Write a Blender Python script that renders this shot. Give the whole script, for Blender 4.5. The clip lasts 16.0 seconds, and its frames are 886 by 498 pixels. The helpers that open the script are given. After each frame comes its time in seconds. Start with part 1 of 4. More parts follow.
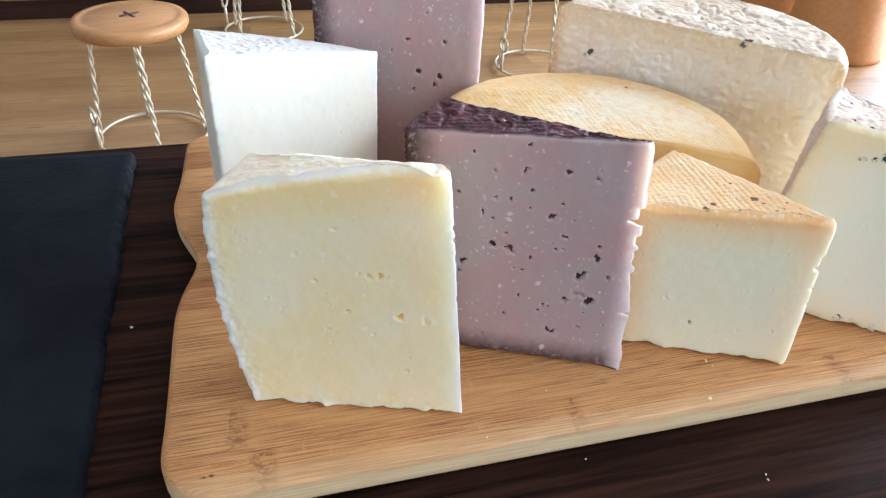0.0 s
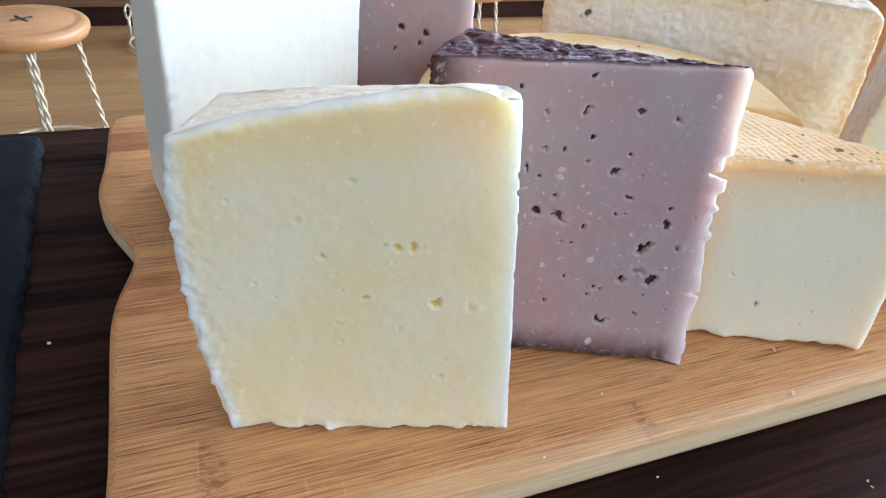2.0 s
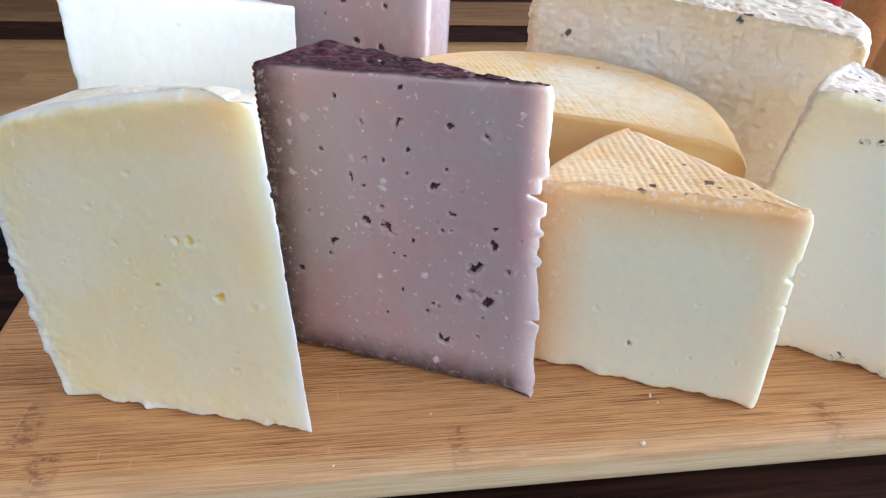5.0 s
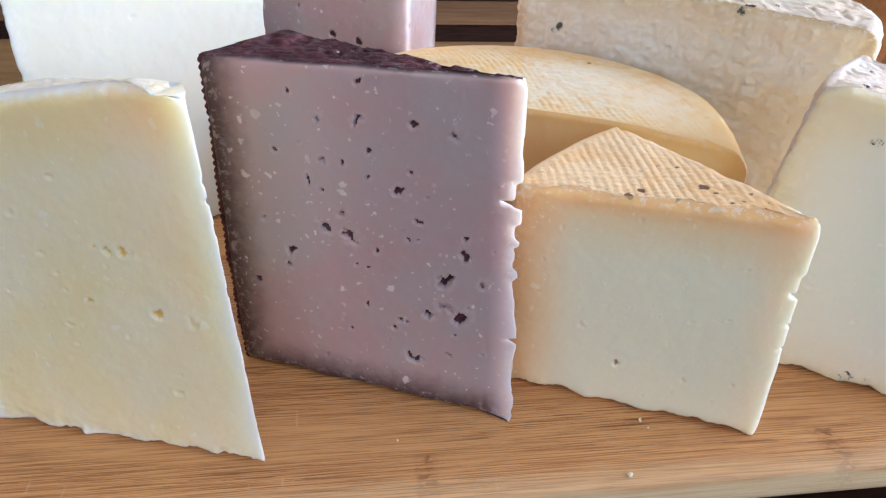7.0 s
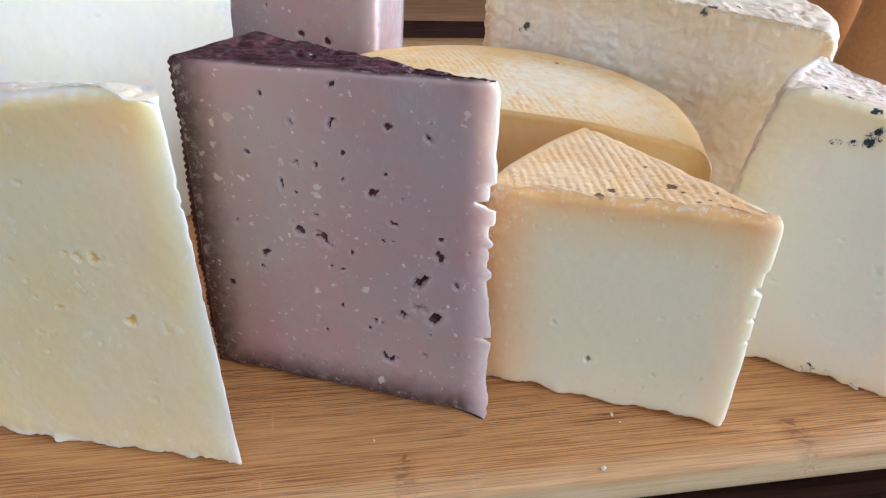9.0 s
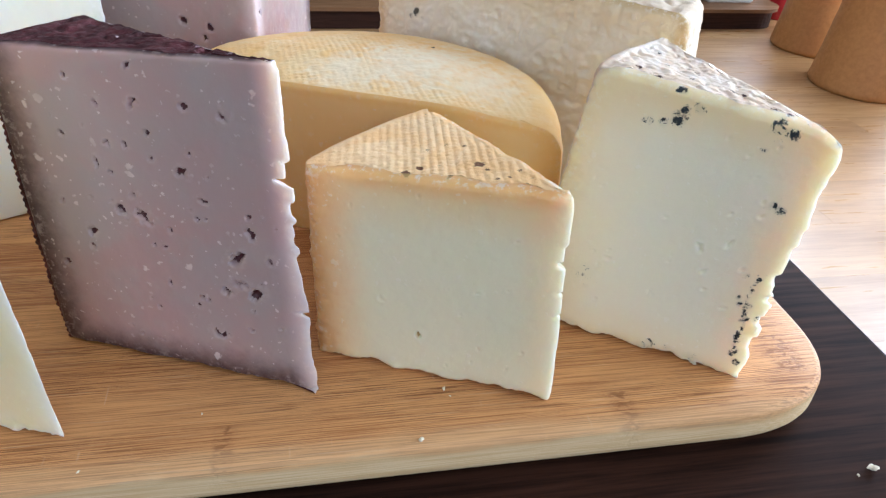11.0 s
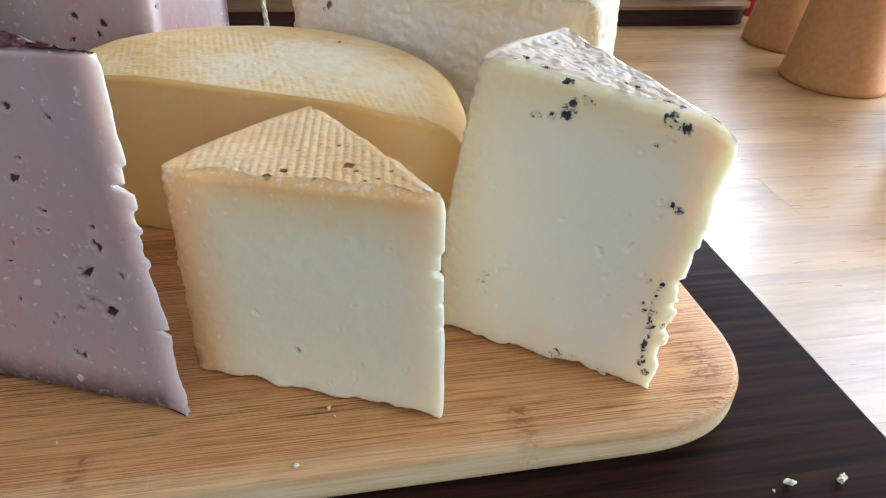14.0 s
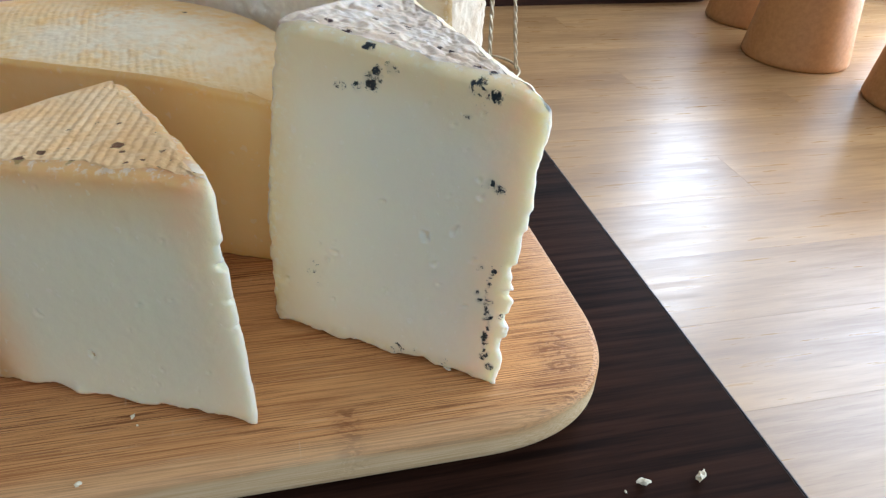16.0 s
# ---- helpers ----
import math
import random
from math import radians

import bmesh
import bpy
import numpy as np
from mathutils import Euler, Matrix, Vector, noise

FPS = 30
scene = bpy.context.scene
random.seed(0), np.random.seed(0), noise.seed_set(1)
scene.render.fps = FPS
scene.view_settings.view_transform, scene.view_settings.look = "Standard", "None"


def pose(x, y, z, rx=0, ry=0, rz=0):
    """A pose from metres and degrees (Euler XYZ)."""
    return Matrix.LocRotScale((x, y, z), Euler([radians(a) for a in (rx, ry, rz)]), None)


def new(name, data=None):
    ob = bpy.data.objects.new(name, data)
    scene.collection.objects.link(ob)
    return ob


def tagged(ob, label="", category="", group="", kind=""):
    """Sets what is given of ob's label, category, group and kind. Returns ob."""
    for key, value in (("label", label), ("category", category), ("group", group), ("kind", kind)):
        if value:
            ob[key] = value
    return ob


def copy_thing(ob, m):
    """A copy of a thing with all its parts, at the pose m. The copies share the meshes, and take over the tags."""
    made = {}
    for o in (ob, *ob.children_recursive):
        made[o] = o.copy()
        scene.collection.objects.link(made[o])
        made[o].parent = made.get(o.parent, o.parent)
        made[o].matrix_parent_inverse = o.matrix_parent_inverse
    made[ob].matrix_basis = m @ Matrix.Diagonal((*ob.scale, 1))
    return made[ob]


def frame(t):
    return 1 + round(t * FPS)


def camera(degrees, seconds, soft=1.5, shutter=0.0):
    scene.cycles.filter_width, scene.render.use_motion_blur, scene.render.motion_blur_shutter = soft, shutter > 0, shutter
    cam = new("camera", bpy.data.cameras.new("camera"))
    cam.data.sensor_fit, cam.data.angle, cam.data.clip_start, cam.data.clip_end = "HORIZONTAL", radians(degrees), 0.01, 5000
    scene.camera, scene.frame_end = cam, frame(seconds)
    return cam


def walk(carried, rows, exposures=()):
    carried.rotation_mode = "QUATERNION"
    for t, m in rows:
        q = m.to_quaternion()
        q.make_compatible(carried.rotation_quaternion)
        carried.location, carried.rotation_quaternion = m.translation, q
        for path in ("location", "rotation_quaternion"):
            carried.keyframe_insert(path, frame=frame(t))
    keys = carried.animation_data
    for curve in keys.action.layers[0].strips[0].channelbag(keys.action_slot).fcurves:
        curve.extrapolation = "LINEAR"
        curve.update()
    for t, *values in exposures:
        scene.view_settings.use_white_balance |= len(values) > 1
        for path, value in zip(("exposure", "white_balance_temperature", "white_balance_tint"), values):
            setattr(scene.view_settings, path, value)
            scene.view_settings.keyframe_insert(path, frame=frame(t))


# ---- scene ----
LENS = 63.80
# seconds, x, y, z, yaw, pitch, roll
ROWS = [
    (0.0, 0.0269, 0.0041, 0.2359, 4.19, -35.80, 2.99),
    (0.5, 0.0188, 0.0224, 0.2064, 3.37, -35.67, 4.43),
    (1.0, 0.0116, 0.0358, 0.1893, 3.27, -35.70, 4.75),
    (1.5, 0.0010, 0.0432, 0.1837, 0.23, -34.16, 5.28),
    (2.0, -0.0150, 0.0465, 0.1792, -3.98, -33.35, 5.80),
    (2.5, -0.0099, 0.0447, 0.1783, -5.57, -33.78, 5.32),
    (3.0, 0.0140, 0.0367, 0.1794, -3.06, -34.18, 5.65),
    (3.5, 0.0387, 0.0350, 0.1838, 0.82, -33.84, 6.36),
    (4.0, 0.0629, 0.0400, 0.1878, 5.03, -32.87, 5.00),
    (6.5, 0.1090, 0.0729, 0.1751, 13.74, -32.56, 2.72),
    (7.0, 0.1026, 0.0771, 0.1748, 11.44, -32.59, 2.86),
    (7.5, 0.0931, 0.0796, 0.1716, 8.89, -32.77, 3.25),
    (8.0, 0.0935, 0.0822, 0.1704, 6.89, -32.95, 3.73),
    (8.5, 0.0936, 0.0778, 0.1774, 7.49, -32.73, 3.77),
    (9.0, 0.1003, 0.0758, 0.1770, 8.23, -32.76, 3.89),
    (9.5, 0.1142, 0.0724, 0.1822, 8.91, -33.01, 3.86),
    (10.0, 0.1387, 0.0744, 0.1883, 8.83, -33.18, 3.17),
    (12.5, 0.1670, 0.0883, 0.1625, 7.89, -33.49, 4.01),
    (13.0, 0.1694, 0.0922, 0.1639, 7.94, -33.10, 3.80),
    (13.5, 0.1717, 0.0936, 0.1658, 7.55, -33.41, 3.66),
    (14.0, 0.1900, 0.1009, 0.1727, 7.06, -33.30, 3.26),
    (14.5, 0.2066, 0.1054, 0.1760, 6.48, -33.37, 3.30),
    (15.0, 0.2177, 0.1076, 0.1750, 6.49, -33.69, 2.66),
    (15.5, 0.2262, 0.1157, 0.1707, 6.26, -34.21, 2.83),
    (16.0, 0.2362, 0.1267, 0.1634, 5.01, -34.55, 3.16),
]
cam = camera(LENS, 16.0, soft=1.3)
# The board's top is z = 0; table, board and room share one heading of 20 degrees.
EXPOSURES = [(0.0, 0.28, 6050, 10), (1.0, 0.27, 5900, 9), (2.0, 0.25, 5750, 9), (4.0, 0.22, 5750, 10), (7.0, 0.04, 5950, 14), (10.0, -0.02, 6050, 12), (13.0, -0.03, 6000, 6), (14.5, -0.38, 6020, 6), (16.0, -0.50, 6020, 6)]
walk(cam, [(t, pose(x, y, z, 90 + pitch, 0, yaw) @ pose(0, 0, 0, 0, 0, roll)) for t, x, y, z, yaw, pitch, roll in ROWS], EXPOSURES)

TABLE_Z, FLOOR_Z, CEILING_Z = -0.0175, -0.60, 2.0
ROOM = pose(0, 0, 0, 0, 0, 20)
BOARD = pose(-0.0856, 0.1508, 0, 0, 0, 20)
WALL_U, WALL_V, WALL_L, WALL_F = 2.85, 3.12, -3.0, -2.6

# ---- world and light ----
world = bpy.data.worlds.new("world")
scene.world = world
world.use_nodes = True
sky = world.node_tree.nodes.new("ShaderNodeTexSky")
sky.sky_type, sky.sun_disc, sky.sun_elevation, sky.sun_rotation = "NISHITA", False, radians(42), radians(60)
world.node_tree.links.new(sky.outputs[0], world.node_tree.nodes["Background"].inputs[0])
world.node_tree.nodes["Background"].inputs[1].default_value = 0.12


def window_light(name, u, v, z, width, height, yaw, watts):
    """The sky's light in a window's opening; it shines along the heading yaw in the room."""
    data = bpy.data.lights.new(name, "AREA")
    data.shape, data.size, data.size_y, data.energy, data.color = "RECTANGLE", width, height, watts, (0.83, 0.955, 1.15)
    lamp = new(name, data)
    lamp.matrix_world = ROOM @ pose(u, v, z, 90, 0, yaw)
    return lamp


window_light("window_light_right", WALL_U - 0.02, -0.55, 0.85, 2.1, 1.7, 90, 85)
window_light("window_light_back", 2.50, WALL_V - 0.02, 1.0, 0.55, 1.75, 180, 60)
window_light("window_light_far", WALL_U - 0.02, 1.65, 0.575, 1.7, 2.25, 90, 122)
# added fill from behind the camera; its window is assumed and unseen
window_light("front_fill_light", -0.4, WALL_F + 0.02, 1.0, 2.4, 1.5, 0, 31)


# ---- material helpers ----
class Nodes:
    """A material's node tree, built call by call."""

    def __init__(self, name):
        self.mat = bpy.data.materials.new(name)
        self.mat.use_nodes = True
        self.tree = self.mat.node_tree
        self.bsdf = self.tree.nodes["Principled BSDF"]
        self.coords = self.tree.nodes.new("ShaderNodeTexCoord").outputs["Object"]

    def set(self, socket, value):
        if isinstance(value, bpy.types.NodeSocket):
            self.tree.links.new(value, socket)
        elif isinstance(value, tuple) and len(value) == 3 and socket.type == "RGBA":
            socket.default_value = (*value, 1)
        else:
            socket.default_value = value

    def put(self, **values):
        for key, value in values.items():
            self.set(self.bsdf.inputs[key.replace("_", " ")], value)
        return self.mat

    def scaled(self, sx, sy, sz, source=None):
        node = self.tree.nodes.new("ShaderNodeMapping")
        self.set(node.inputs["Vector"], source or self.coords)
        node.inputs["Scale"].default_value = (sx, sy, sz)
        return node.outputs[0]

    def noise(self, scale, detail=4.0, rough=0.55, source=None, warp=0.0):
        node = self.tree.nodes.new("ShaderNodeTexNoise")
        self.set(node.inputs["Vector"], source or self.coords)
        for key, value in (("Scale", scale), ("Detail", detail), ("Roughness", rough), ("Distortion", warp)):
            node.inputs[key].default_value = value
        return node.outputs["Fac"]

    def cells(self, scale, source=None, random=1.0, out="Distance"):
        node = self.tree.nodes.new("ShaderNodeTexVoronoi")
        self.set(node.inputs["Vector"], source or self.coords)
        node.inputs["Scale"].default_value, node.inputs["Randomness"].default_value = scale, random
        return node.outputs[out]

    def bent(self, amount, scale, source=None):
        """Coordinates shifted by noise, so that patterns on them get ragged shapes."""
        node = self.tree.nodes.new("ShaderNodeTexNoise")
        self.set(node.inputs["Vector"], source or self.coords)
        node.inputs["Scale"].default_value, node.inputs["Detail"].default_value = scale, 3.0
        shift = self.tree.nodes.new("ShaderNodeVectorMath")
        shift.operation = "MULTIPLY_ADD"
        self.set(shift.inputs[0], node.outputs["Color"])
        shift.inputs[1].default_value = (amount, amount, amount)
        self.set(shift.inputs[2], source or self.coords)
        return shift.outputs[0]

    def flakes(self, scale, most, source=None):
        """Scattered grains of uneven size: most cells hold a tiny one or none."""
        node = self.tree.nodes.new("ShaderNodeTexVoronoi")
        self.set(node.inputs["Vector"], source or self.coords)
        node.inputs["Scale"].default_value = scale
        size = self.math("MULTIPLY", self.math("POWER", self.split(node.outputs["Color"])[0], 3.0), most)
        return self.ramp(self.math("SUBTRACT", size, node.outputs["Distance"]), -0.05, 0.06)

    def attr(self, name):
        node = self.tree.nodes.new("ShaderNodeAttribute")
        node.attribute_name = name
        return node.outputs["Fac"]

    def ramp(self, value, a, b, lo=0.0, hi=1.0):
        node = self.tree.nodes.new("ShaderNodeMapRange")
        node.interpolation_type = "SMOOTHSTEP"
        self.set(node.inputs["Value"], value)
        for key, v in (("From Min", a), ("From Max", b), ("To Min", lo), ("To Max", hi)):
            node.inputs[key].default_value = v
        return node.outputs[0]

    def math(self, op, a, b=0.0):
        node = self.tree.nodes.new("ShaderNodeMath")
        node.operation = op
        self.set(node.inputs[0], a)
        self.set(node.inputs[1], b)
        return node.outputs[0]

    def mix(self, fac, a, b):
        node = self.tree.nodes.new("ShaderNodeMix")
        node.data_type = "RGBA"
        self.set(node.inputs[0], fac)
        self.set(node.inputs[6], a)
        self.set(node.inputs[7], b)
        return node.outputs[2]

    def split(self, source=None):
        node = self.tree.nodes.new("ShaderNodeSeparateXYZ")
        self.set(node.inputs[0], source or self.coords)
        return node.outputs

    def random(self):
        return self.tree.nodes.new("ShaderNodeObjectInfo").outputs["Random"]

    def bump(self, height, strength=0.3, distance=0.001):
        node = self.tree.nodes.new("ShaderNodeBump")
        self.set(node.inputs["Height"], height)
        node.inputs["Strength"].default_value, node.inputs["Distance"].default_value = strength, distance
        return node.outputs[0]


def paste_material(name, base, pale, rim, width, spot, specks=0.25, crystal=(0.9, 0.86, 0.8), sss=0.8, rough=0.46, blotch=0.25, relief=0.2, tip_glow=(0.86, 0.82, 0.70), halo=0.35, heart=None, flecks=0.5, warm=None, tear=0.9, reach=0.007, grain=0.3, tip_glow_to=0.008):
    """The cut face of a cheese. Its colour turns into that of the rind over `width` metres; `warm` tints the paste under the top rind."""
    n = Nodes(name)
    colour = n.mix(n.ramp(n.noise(26, 3, warp=0.4), 0.35, 0.7, 0, blotch * 2), base, pale)
    colour = n.mix(n.ramp(n.noise(110, 4, 0.6), 0.5, 0.72, 0, blotch), colour, pale)
    if heart:
        inner = n.math("MINIMUM", n.attr("rim"), n.math("MULTIPLY", n.attr("tip"), 1.3))
        inner = n.math("ADD", inner, n.math("MULTIPLY", n.math("SUBTRACT", n.noise(45, 3), 0.5), 0.018))
        colour = n.mix(n.ramp(inner, 0.008, 0.030), colour, heart)
    if warm:
        band = n.math("ADD", n.attr("under"), n.math("MULTIPLY", n.math("SUBTRACT", n.noise(55, 3), 0.5), 0.012))
        colour = n.mix(n.ramp(band, 0.002, 0.024, 0.8, 0), colour, warm)
    near = n.math("ADD", n.attr("rim"), n.math("MULTIPLY", n.math("SUBTRACT", n.noise(230, 5, 0.65), 0.5), min(width * 1.3, 0.007)))
    colour = n.mix(n.ramp(near, 0.0, width, 1, 0), colour, rim)
    ragged = n.bent(0.0040, 380)
    here = n.ramp(n.noise(48, 2), 0.40, 0.60, 0.3, 1)
    grains = n.math("MAXIMUM", n.flakes(185, 0.26, ragged), n.flakes(400, 0.30, ragged))
    grains = n.math("MULTIPLY", n.math("MULTIPLY", grains, here), n.ramp(n.attr("rim"), 0.001, 0.010, 0.35, 1))
    colour = n.mix(n.math("MULTIPLY", grains, specks), colour, crystal)
    # paler at the upright edge: backlight through the thin paste, painted in
    colour = n.mix(n.ramp(n.attr("tip"), 0.0, tip_glow_to, 0.8, 0.0), colour, tip_glow)
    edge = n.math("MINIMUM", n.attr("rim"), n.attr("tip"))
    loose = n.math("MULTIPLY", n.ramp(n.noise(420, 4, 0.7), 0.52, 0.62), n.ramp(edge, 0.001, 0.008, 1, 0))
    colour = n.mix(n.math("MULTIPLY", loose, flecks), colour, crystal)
    lip = n.math("MULTIPLY", n.attr("lip"), n.ramp(n.noise(600, 3), 0.40, 0.58))
    colour = n.mix(n.math("MULTIPLY", lip, 0.10), colour, crystal)
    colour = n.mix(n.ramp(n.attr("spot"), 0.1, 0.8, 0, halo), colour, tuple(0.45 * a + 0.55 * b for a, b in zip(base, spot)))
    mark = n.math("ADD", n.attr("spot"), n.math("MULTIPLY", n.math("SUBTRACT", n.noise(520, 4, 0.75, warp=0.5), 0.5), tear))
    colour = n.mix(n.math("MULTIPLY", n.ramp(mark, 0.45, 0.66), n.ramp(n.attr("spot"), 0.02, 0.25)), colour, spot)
    height = n.math("ADD", n.math("MULTIPLY", n.noise(520, 5, 0.65), 0.5), n.math("MULTIPLY", n.noise(150, 3), 0.4))
    height = n.math("ADD", height, n.math("MULTIPLY", grains, grain))
    return n.put(Base_Color=colour, Roughness=n.ramp(n.noise(200, 3), 0.3, 0.7, rough - 0.1, rough + 0.12), Normal=n.bump(height, relief, 0.0008),
                 Subsurface_Weight=sss, Subsurface_Radius=(1.0, 0.8, 0.55), Subsurface_Scale=reach, Specular_IOR_Level=0.35)


def rind_material(name, base, second, dark, dark_amount=0.5, freckle=0.0, grain=60, rough=0.65, relief=0.6, sss=0.08, spot=(0.04, 0.03, 0.03), soft_spot=False, gloss=0.3):
    """Rind: two mottled tones, darker cracks and freckles."""
    n = Nodes(name)
    colour = n.mix(n.ramp(n.noise(grain, 5, 0.65, warp=0.6), 0.36, 0.64), base, second)
    cracks = n.ramp(n.noise(grain * 2.3, 6, 0.72, warp=1.2), 0.56, 0.74)
    colour = n.mix(n.math("MULTIPLY", cracks, dark_amount), colour, dark)
    flecks = n.math("MULTIPLY", n.ramp(n.cells(300), 0.1, 0.24, 1, 0), n.ramp(n.noise(45, 2), 0.5, 0.6))
    colour = n.mix(n.math("MULTIPLY", flecks, freckle), colour, dark)
    mark = n.math("ADD", n.attr("spot"), n.math("MULTIPLY", n.math("SUBTRACT", n.noise(480, 4, 0.75, warp=0.4), 0.5), 1.7))
    edge = n.math("MULTIPLY", n.attr("spot"), n.ramp(n.noise(160, 4), 0.25, 0.6, 0.5, 1)) if soft_spot else n.math("MULTIPLY", n.ramp(mark, 0.32, 0.55), n.ramp(n.attr("spot"), 0.02, 0.2))
    colour = n.mix(edge, colour, spot)
    colour = n.mix(n.ramp(n.math("ADD", n.attr("dark"), n.math("MULTIPLY", n.math("SUBTRACT", n.noise(500, 4, 0.7), 0.5), 1.6)), 0.45, 0.7), colour, (0.10, 0.06, 0.03))
    height = n.math("ADD", n.noise(grain * 5, 6, 0.7), n.math("MULTIPLY", n.noise(grain * 1.5, 4), 0.8))
    return n.put(Base_Color=colour, Roughness=n.ramp(n.noise(grain * 3, 3), 0.3, 0.7, rough - 0.15, rough + 0.12), Normal=n.bump(height, relief, 0.001),
                 Subsurface_Weight=sss, Subsurface_Radius=(1.0, 0.7, 0.4), Subsurface_Scale=0.003, Specular_IOR_Level=gloss)


def wood_material(name, light, dark, along=(1.2, 30, 30), rough=0.45, streak=0.5, random=0.0, relief=0.12, gloss=0.5):
    """Wood with its grain along the object's x."""
    n = Nodes(name)
    fine = n.noise(6, 6, 0.65, source=n.scaled(*along))
    wide = n.noise(2.2, 3, 0.5, source=n.scaled(along[0] * 0.6, along[1] * 0.3, along[2] * 0.3), warp=0.5)
    tone = n.math("ADD", n.math("MULTIPLY", n.ramp(fine, 0.3, 0.7), streak), n.math("MULTIPLY", n.ramp(wide, 0.3, 0.7), 1 - streak))
    if random:
        tone = n.math("ADD", n.math("MULTIPLY", tone, 1 - random), n.math("MULTIPLY", n.random(), random))
    colour = n.mix(tone, dark, light)
    pores = n.ramp(n.noise(14, 3, 0.6, source=n.scaled(along[0], along[1] * 2, along[2] * 2)), 0.58, 0.72)
    colour = n.mix(n.math("MULTIPLY", pores, 0.35), colour, tuple(c * 0.5 for c in dark))
    return n.put(Base_Color=colour, Roughness=n.ramp(fine, 0.3, 0.7, rough + 0.08, rough - 0.06), Normal=n.bump(fine, relief, 0.0006), Specular_IOR_Level=gloss)


def bamboo_material():
    """Glued bamboo strips: fine fibres along x, a tone per strip, and rows of nodes that cross single strips."""
    n = Nodes("bamboo")
    x, y, z = n.split()
    across = n.math("DIVIDE", n.math("ADD", n.math("ADD", y, 0.004), n.math("MULTIPLY", z, 0.6)), 0.0235)
    strip = n.math("FLOOR", across)
    white = n.tree.nodes.new("ShaderNodeTexWhiteNoise")
    white.noise_dimensions = "1D"
    n.set(white.inputs["W"], n.math("ADD", strip, 7.0))
    fibre = n.noise(10, 4, 0.66, source=n.scaled(2.5, 200, 200))
    wide = n.noise(5, 3, 0.5, source=n.scaled(1.4, 20, 20), warp=0.6)
    tone = n.math("ADD", n.math("MULTIPLY", n.ramp(fibre, 0.36, 0.62), 0.45), n.math("ADD", n.math("MULTIPLY", white.outputs["Value"], 0.42), n.math("MULTIPLY", wide, 0.5)))
    colour = n.mix(n.ramp(tone, 0.25, 0.95), (0.32, 0.110, 0.032), (0.67, 0.338, 0.128))
    # darker vessels in short lines, thick in some places and few in others
    dashes = n.ramp(n.noise(9, 3, 0.6, source=n.scaled(3.4, 250, 250)), 0.53, 0.575)
    thick = n.ramp(n.noise(6, 3, source=n.scaled(1.5, 9, 9)), 0.36, 0.60, 0.25, 1.0)
    colour = n.mix(n.math("MULTIPLY", n.math("MULTIPLY", dashes, thick), 0.8), colour, (0.17, 0.055, 0.020))
    pale = n.ramp(n.noise(9, 3, 0.6, source=n.scaled(2.4, 90, 90)), 0.60, 0.70)
    colour = n.mix(n.math("MULTIPLY", pale, 0.35), colour, (0.74, 0.50, 0.29))
    # knife scratches
    scratch = n.ramp(n.noise(8, 2, 0.5, source=n.scaled(60, 5, 5), warp=0.3), 0.70, 0.74)
    colour = n.mix(n.math("MULTIPLY", scratch, 0.25), colour, (0.72, 0.52, 0.34))
    # a node row: one band across its strip
    knots = None
    for u, v, half_u, half_v in KNOTS:
        du = n.math("ABSOLUTE", n.math("SUBTRACT", x, u))
        dv = n.math("ABSOLUTE", n.math("SUBTRACT", y, v))
        here = n.math("MULTIPLY", n.ramp(du, half_u * 0.4, half_u, 1, 0), n.ramp(dv, half_v * 0.8, half_v, 1, 0))
        knots = here if knots is None else n.math("MAXIMUM", knots, here)
    ragged = n.ramp(n.noise(300, 3, 0.65, source=n.scaled(0.7, 1.7, 1), warp=0.6), 0.48, 0.60)
    colour = n.mix(n.math("MULTIPLY", knots, n.math("ADD", n.math("MULTIPLY", ragged, 0.6), 0.12)), colour, (0.23, 0.085, 0.03))
    # a pair of dark burnt specks at one corner
    for u, v in ((0.0170, 0.0094), (0.0200, 0.0098)):
        far = n.math("ADD", n.math("ABSOLUTE", n.math("SUBTRACT", x, u)), n.math("MULTIPLY", n.math("ABSOLUTE", n.math("SUBTRACT", y, v)), 2.0))
        far = n.math("ADD", far, n.math("MULTIPLY", n.math("SUBTRACT", n.noise(700, 3), 0.5), 0.003))
        colour = n.mix(n.ramp(far, 0.0010, 0.0018, 0.9, 0.0), colour, (0.05, 0.025, 0.015))
    seam = n.math("ABSOLUTE", n.math("SUBTRACT", n.math("FRACT", across), 0.5))
    colour = n.mix(n.ramp(seam, 0.485, 0.499, 0, 0.25), colour, (0.28, 0.12, 0.04))
    # the bare side and the outermost strip are paler and drier
    worn = n.math("ADD", n.math("MULTIPLY", n.noise(60, 4, 0.6, source=n.scaled(0.25, 1, 1)), 0.010), z)
    colour = n.mix(n.ramp(n.math("ADD", worn, n.math("MULTIPLY", n.math("SUBTRACT", fibre, 0.5), 0.008)), -0.0005, 0.0040, 0.85, 0.0), colour, n.mix(n.ramp(fibre, 0.35, 0.65), (0.62, 0.42, 0.20), (0.80, 0.645, 0.40)))
    colour = n.mix(n.ramp(n.math("ADD", y, n.math("MULTIPLY", n.noise(40, 3), 0.006)), 0.008, 0.014, 0.35, 0.0), colour, (0.62, 0.42, 0.22))
    height = n.math("ADD", fibre, n.math("MULTIPLY", n.math("MULTIPLY", knots, ragged), -1.2))
    return n.put(Base_Color=colour, Roughness=n.ramp(fibre, 0.3, 0.7, 0.58, 0.44), Normal=n.bump(height, 0.25, 0.0005), Specular_IOR_Level=0.2)


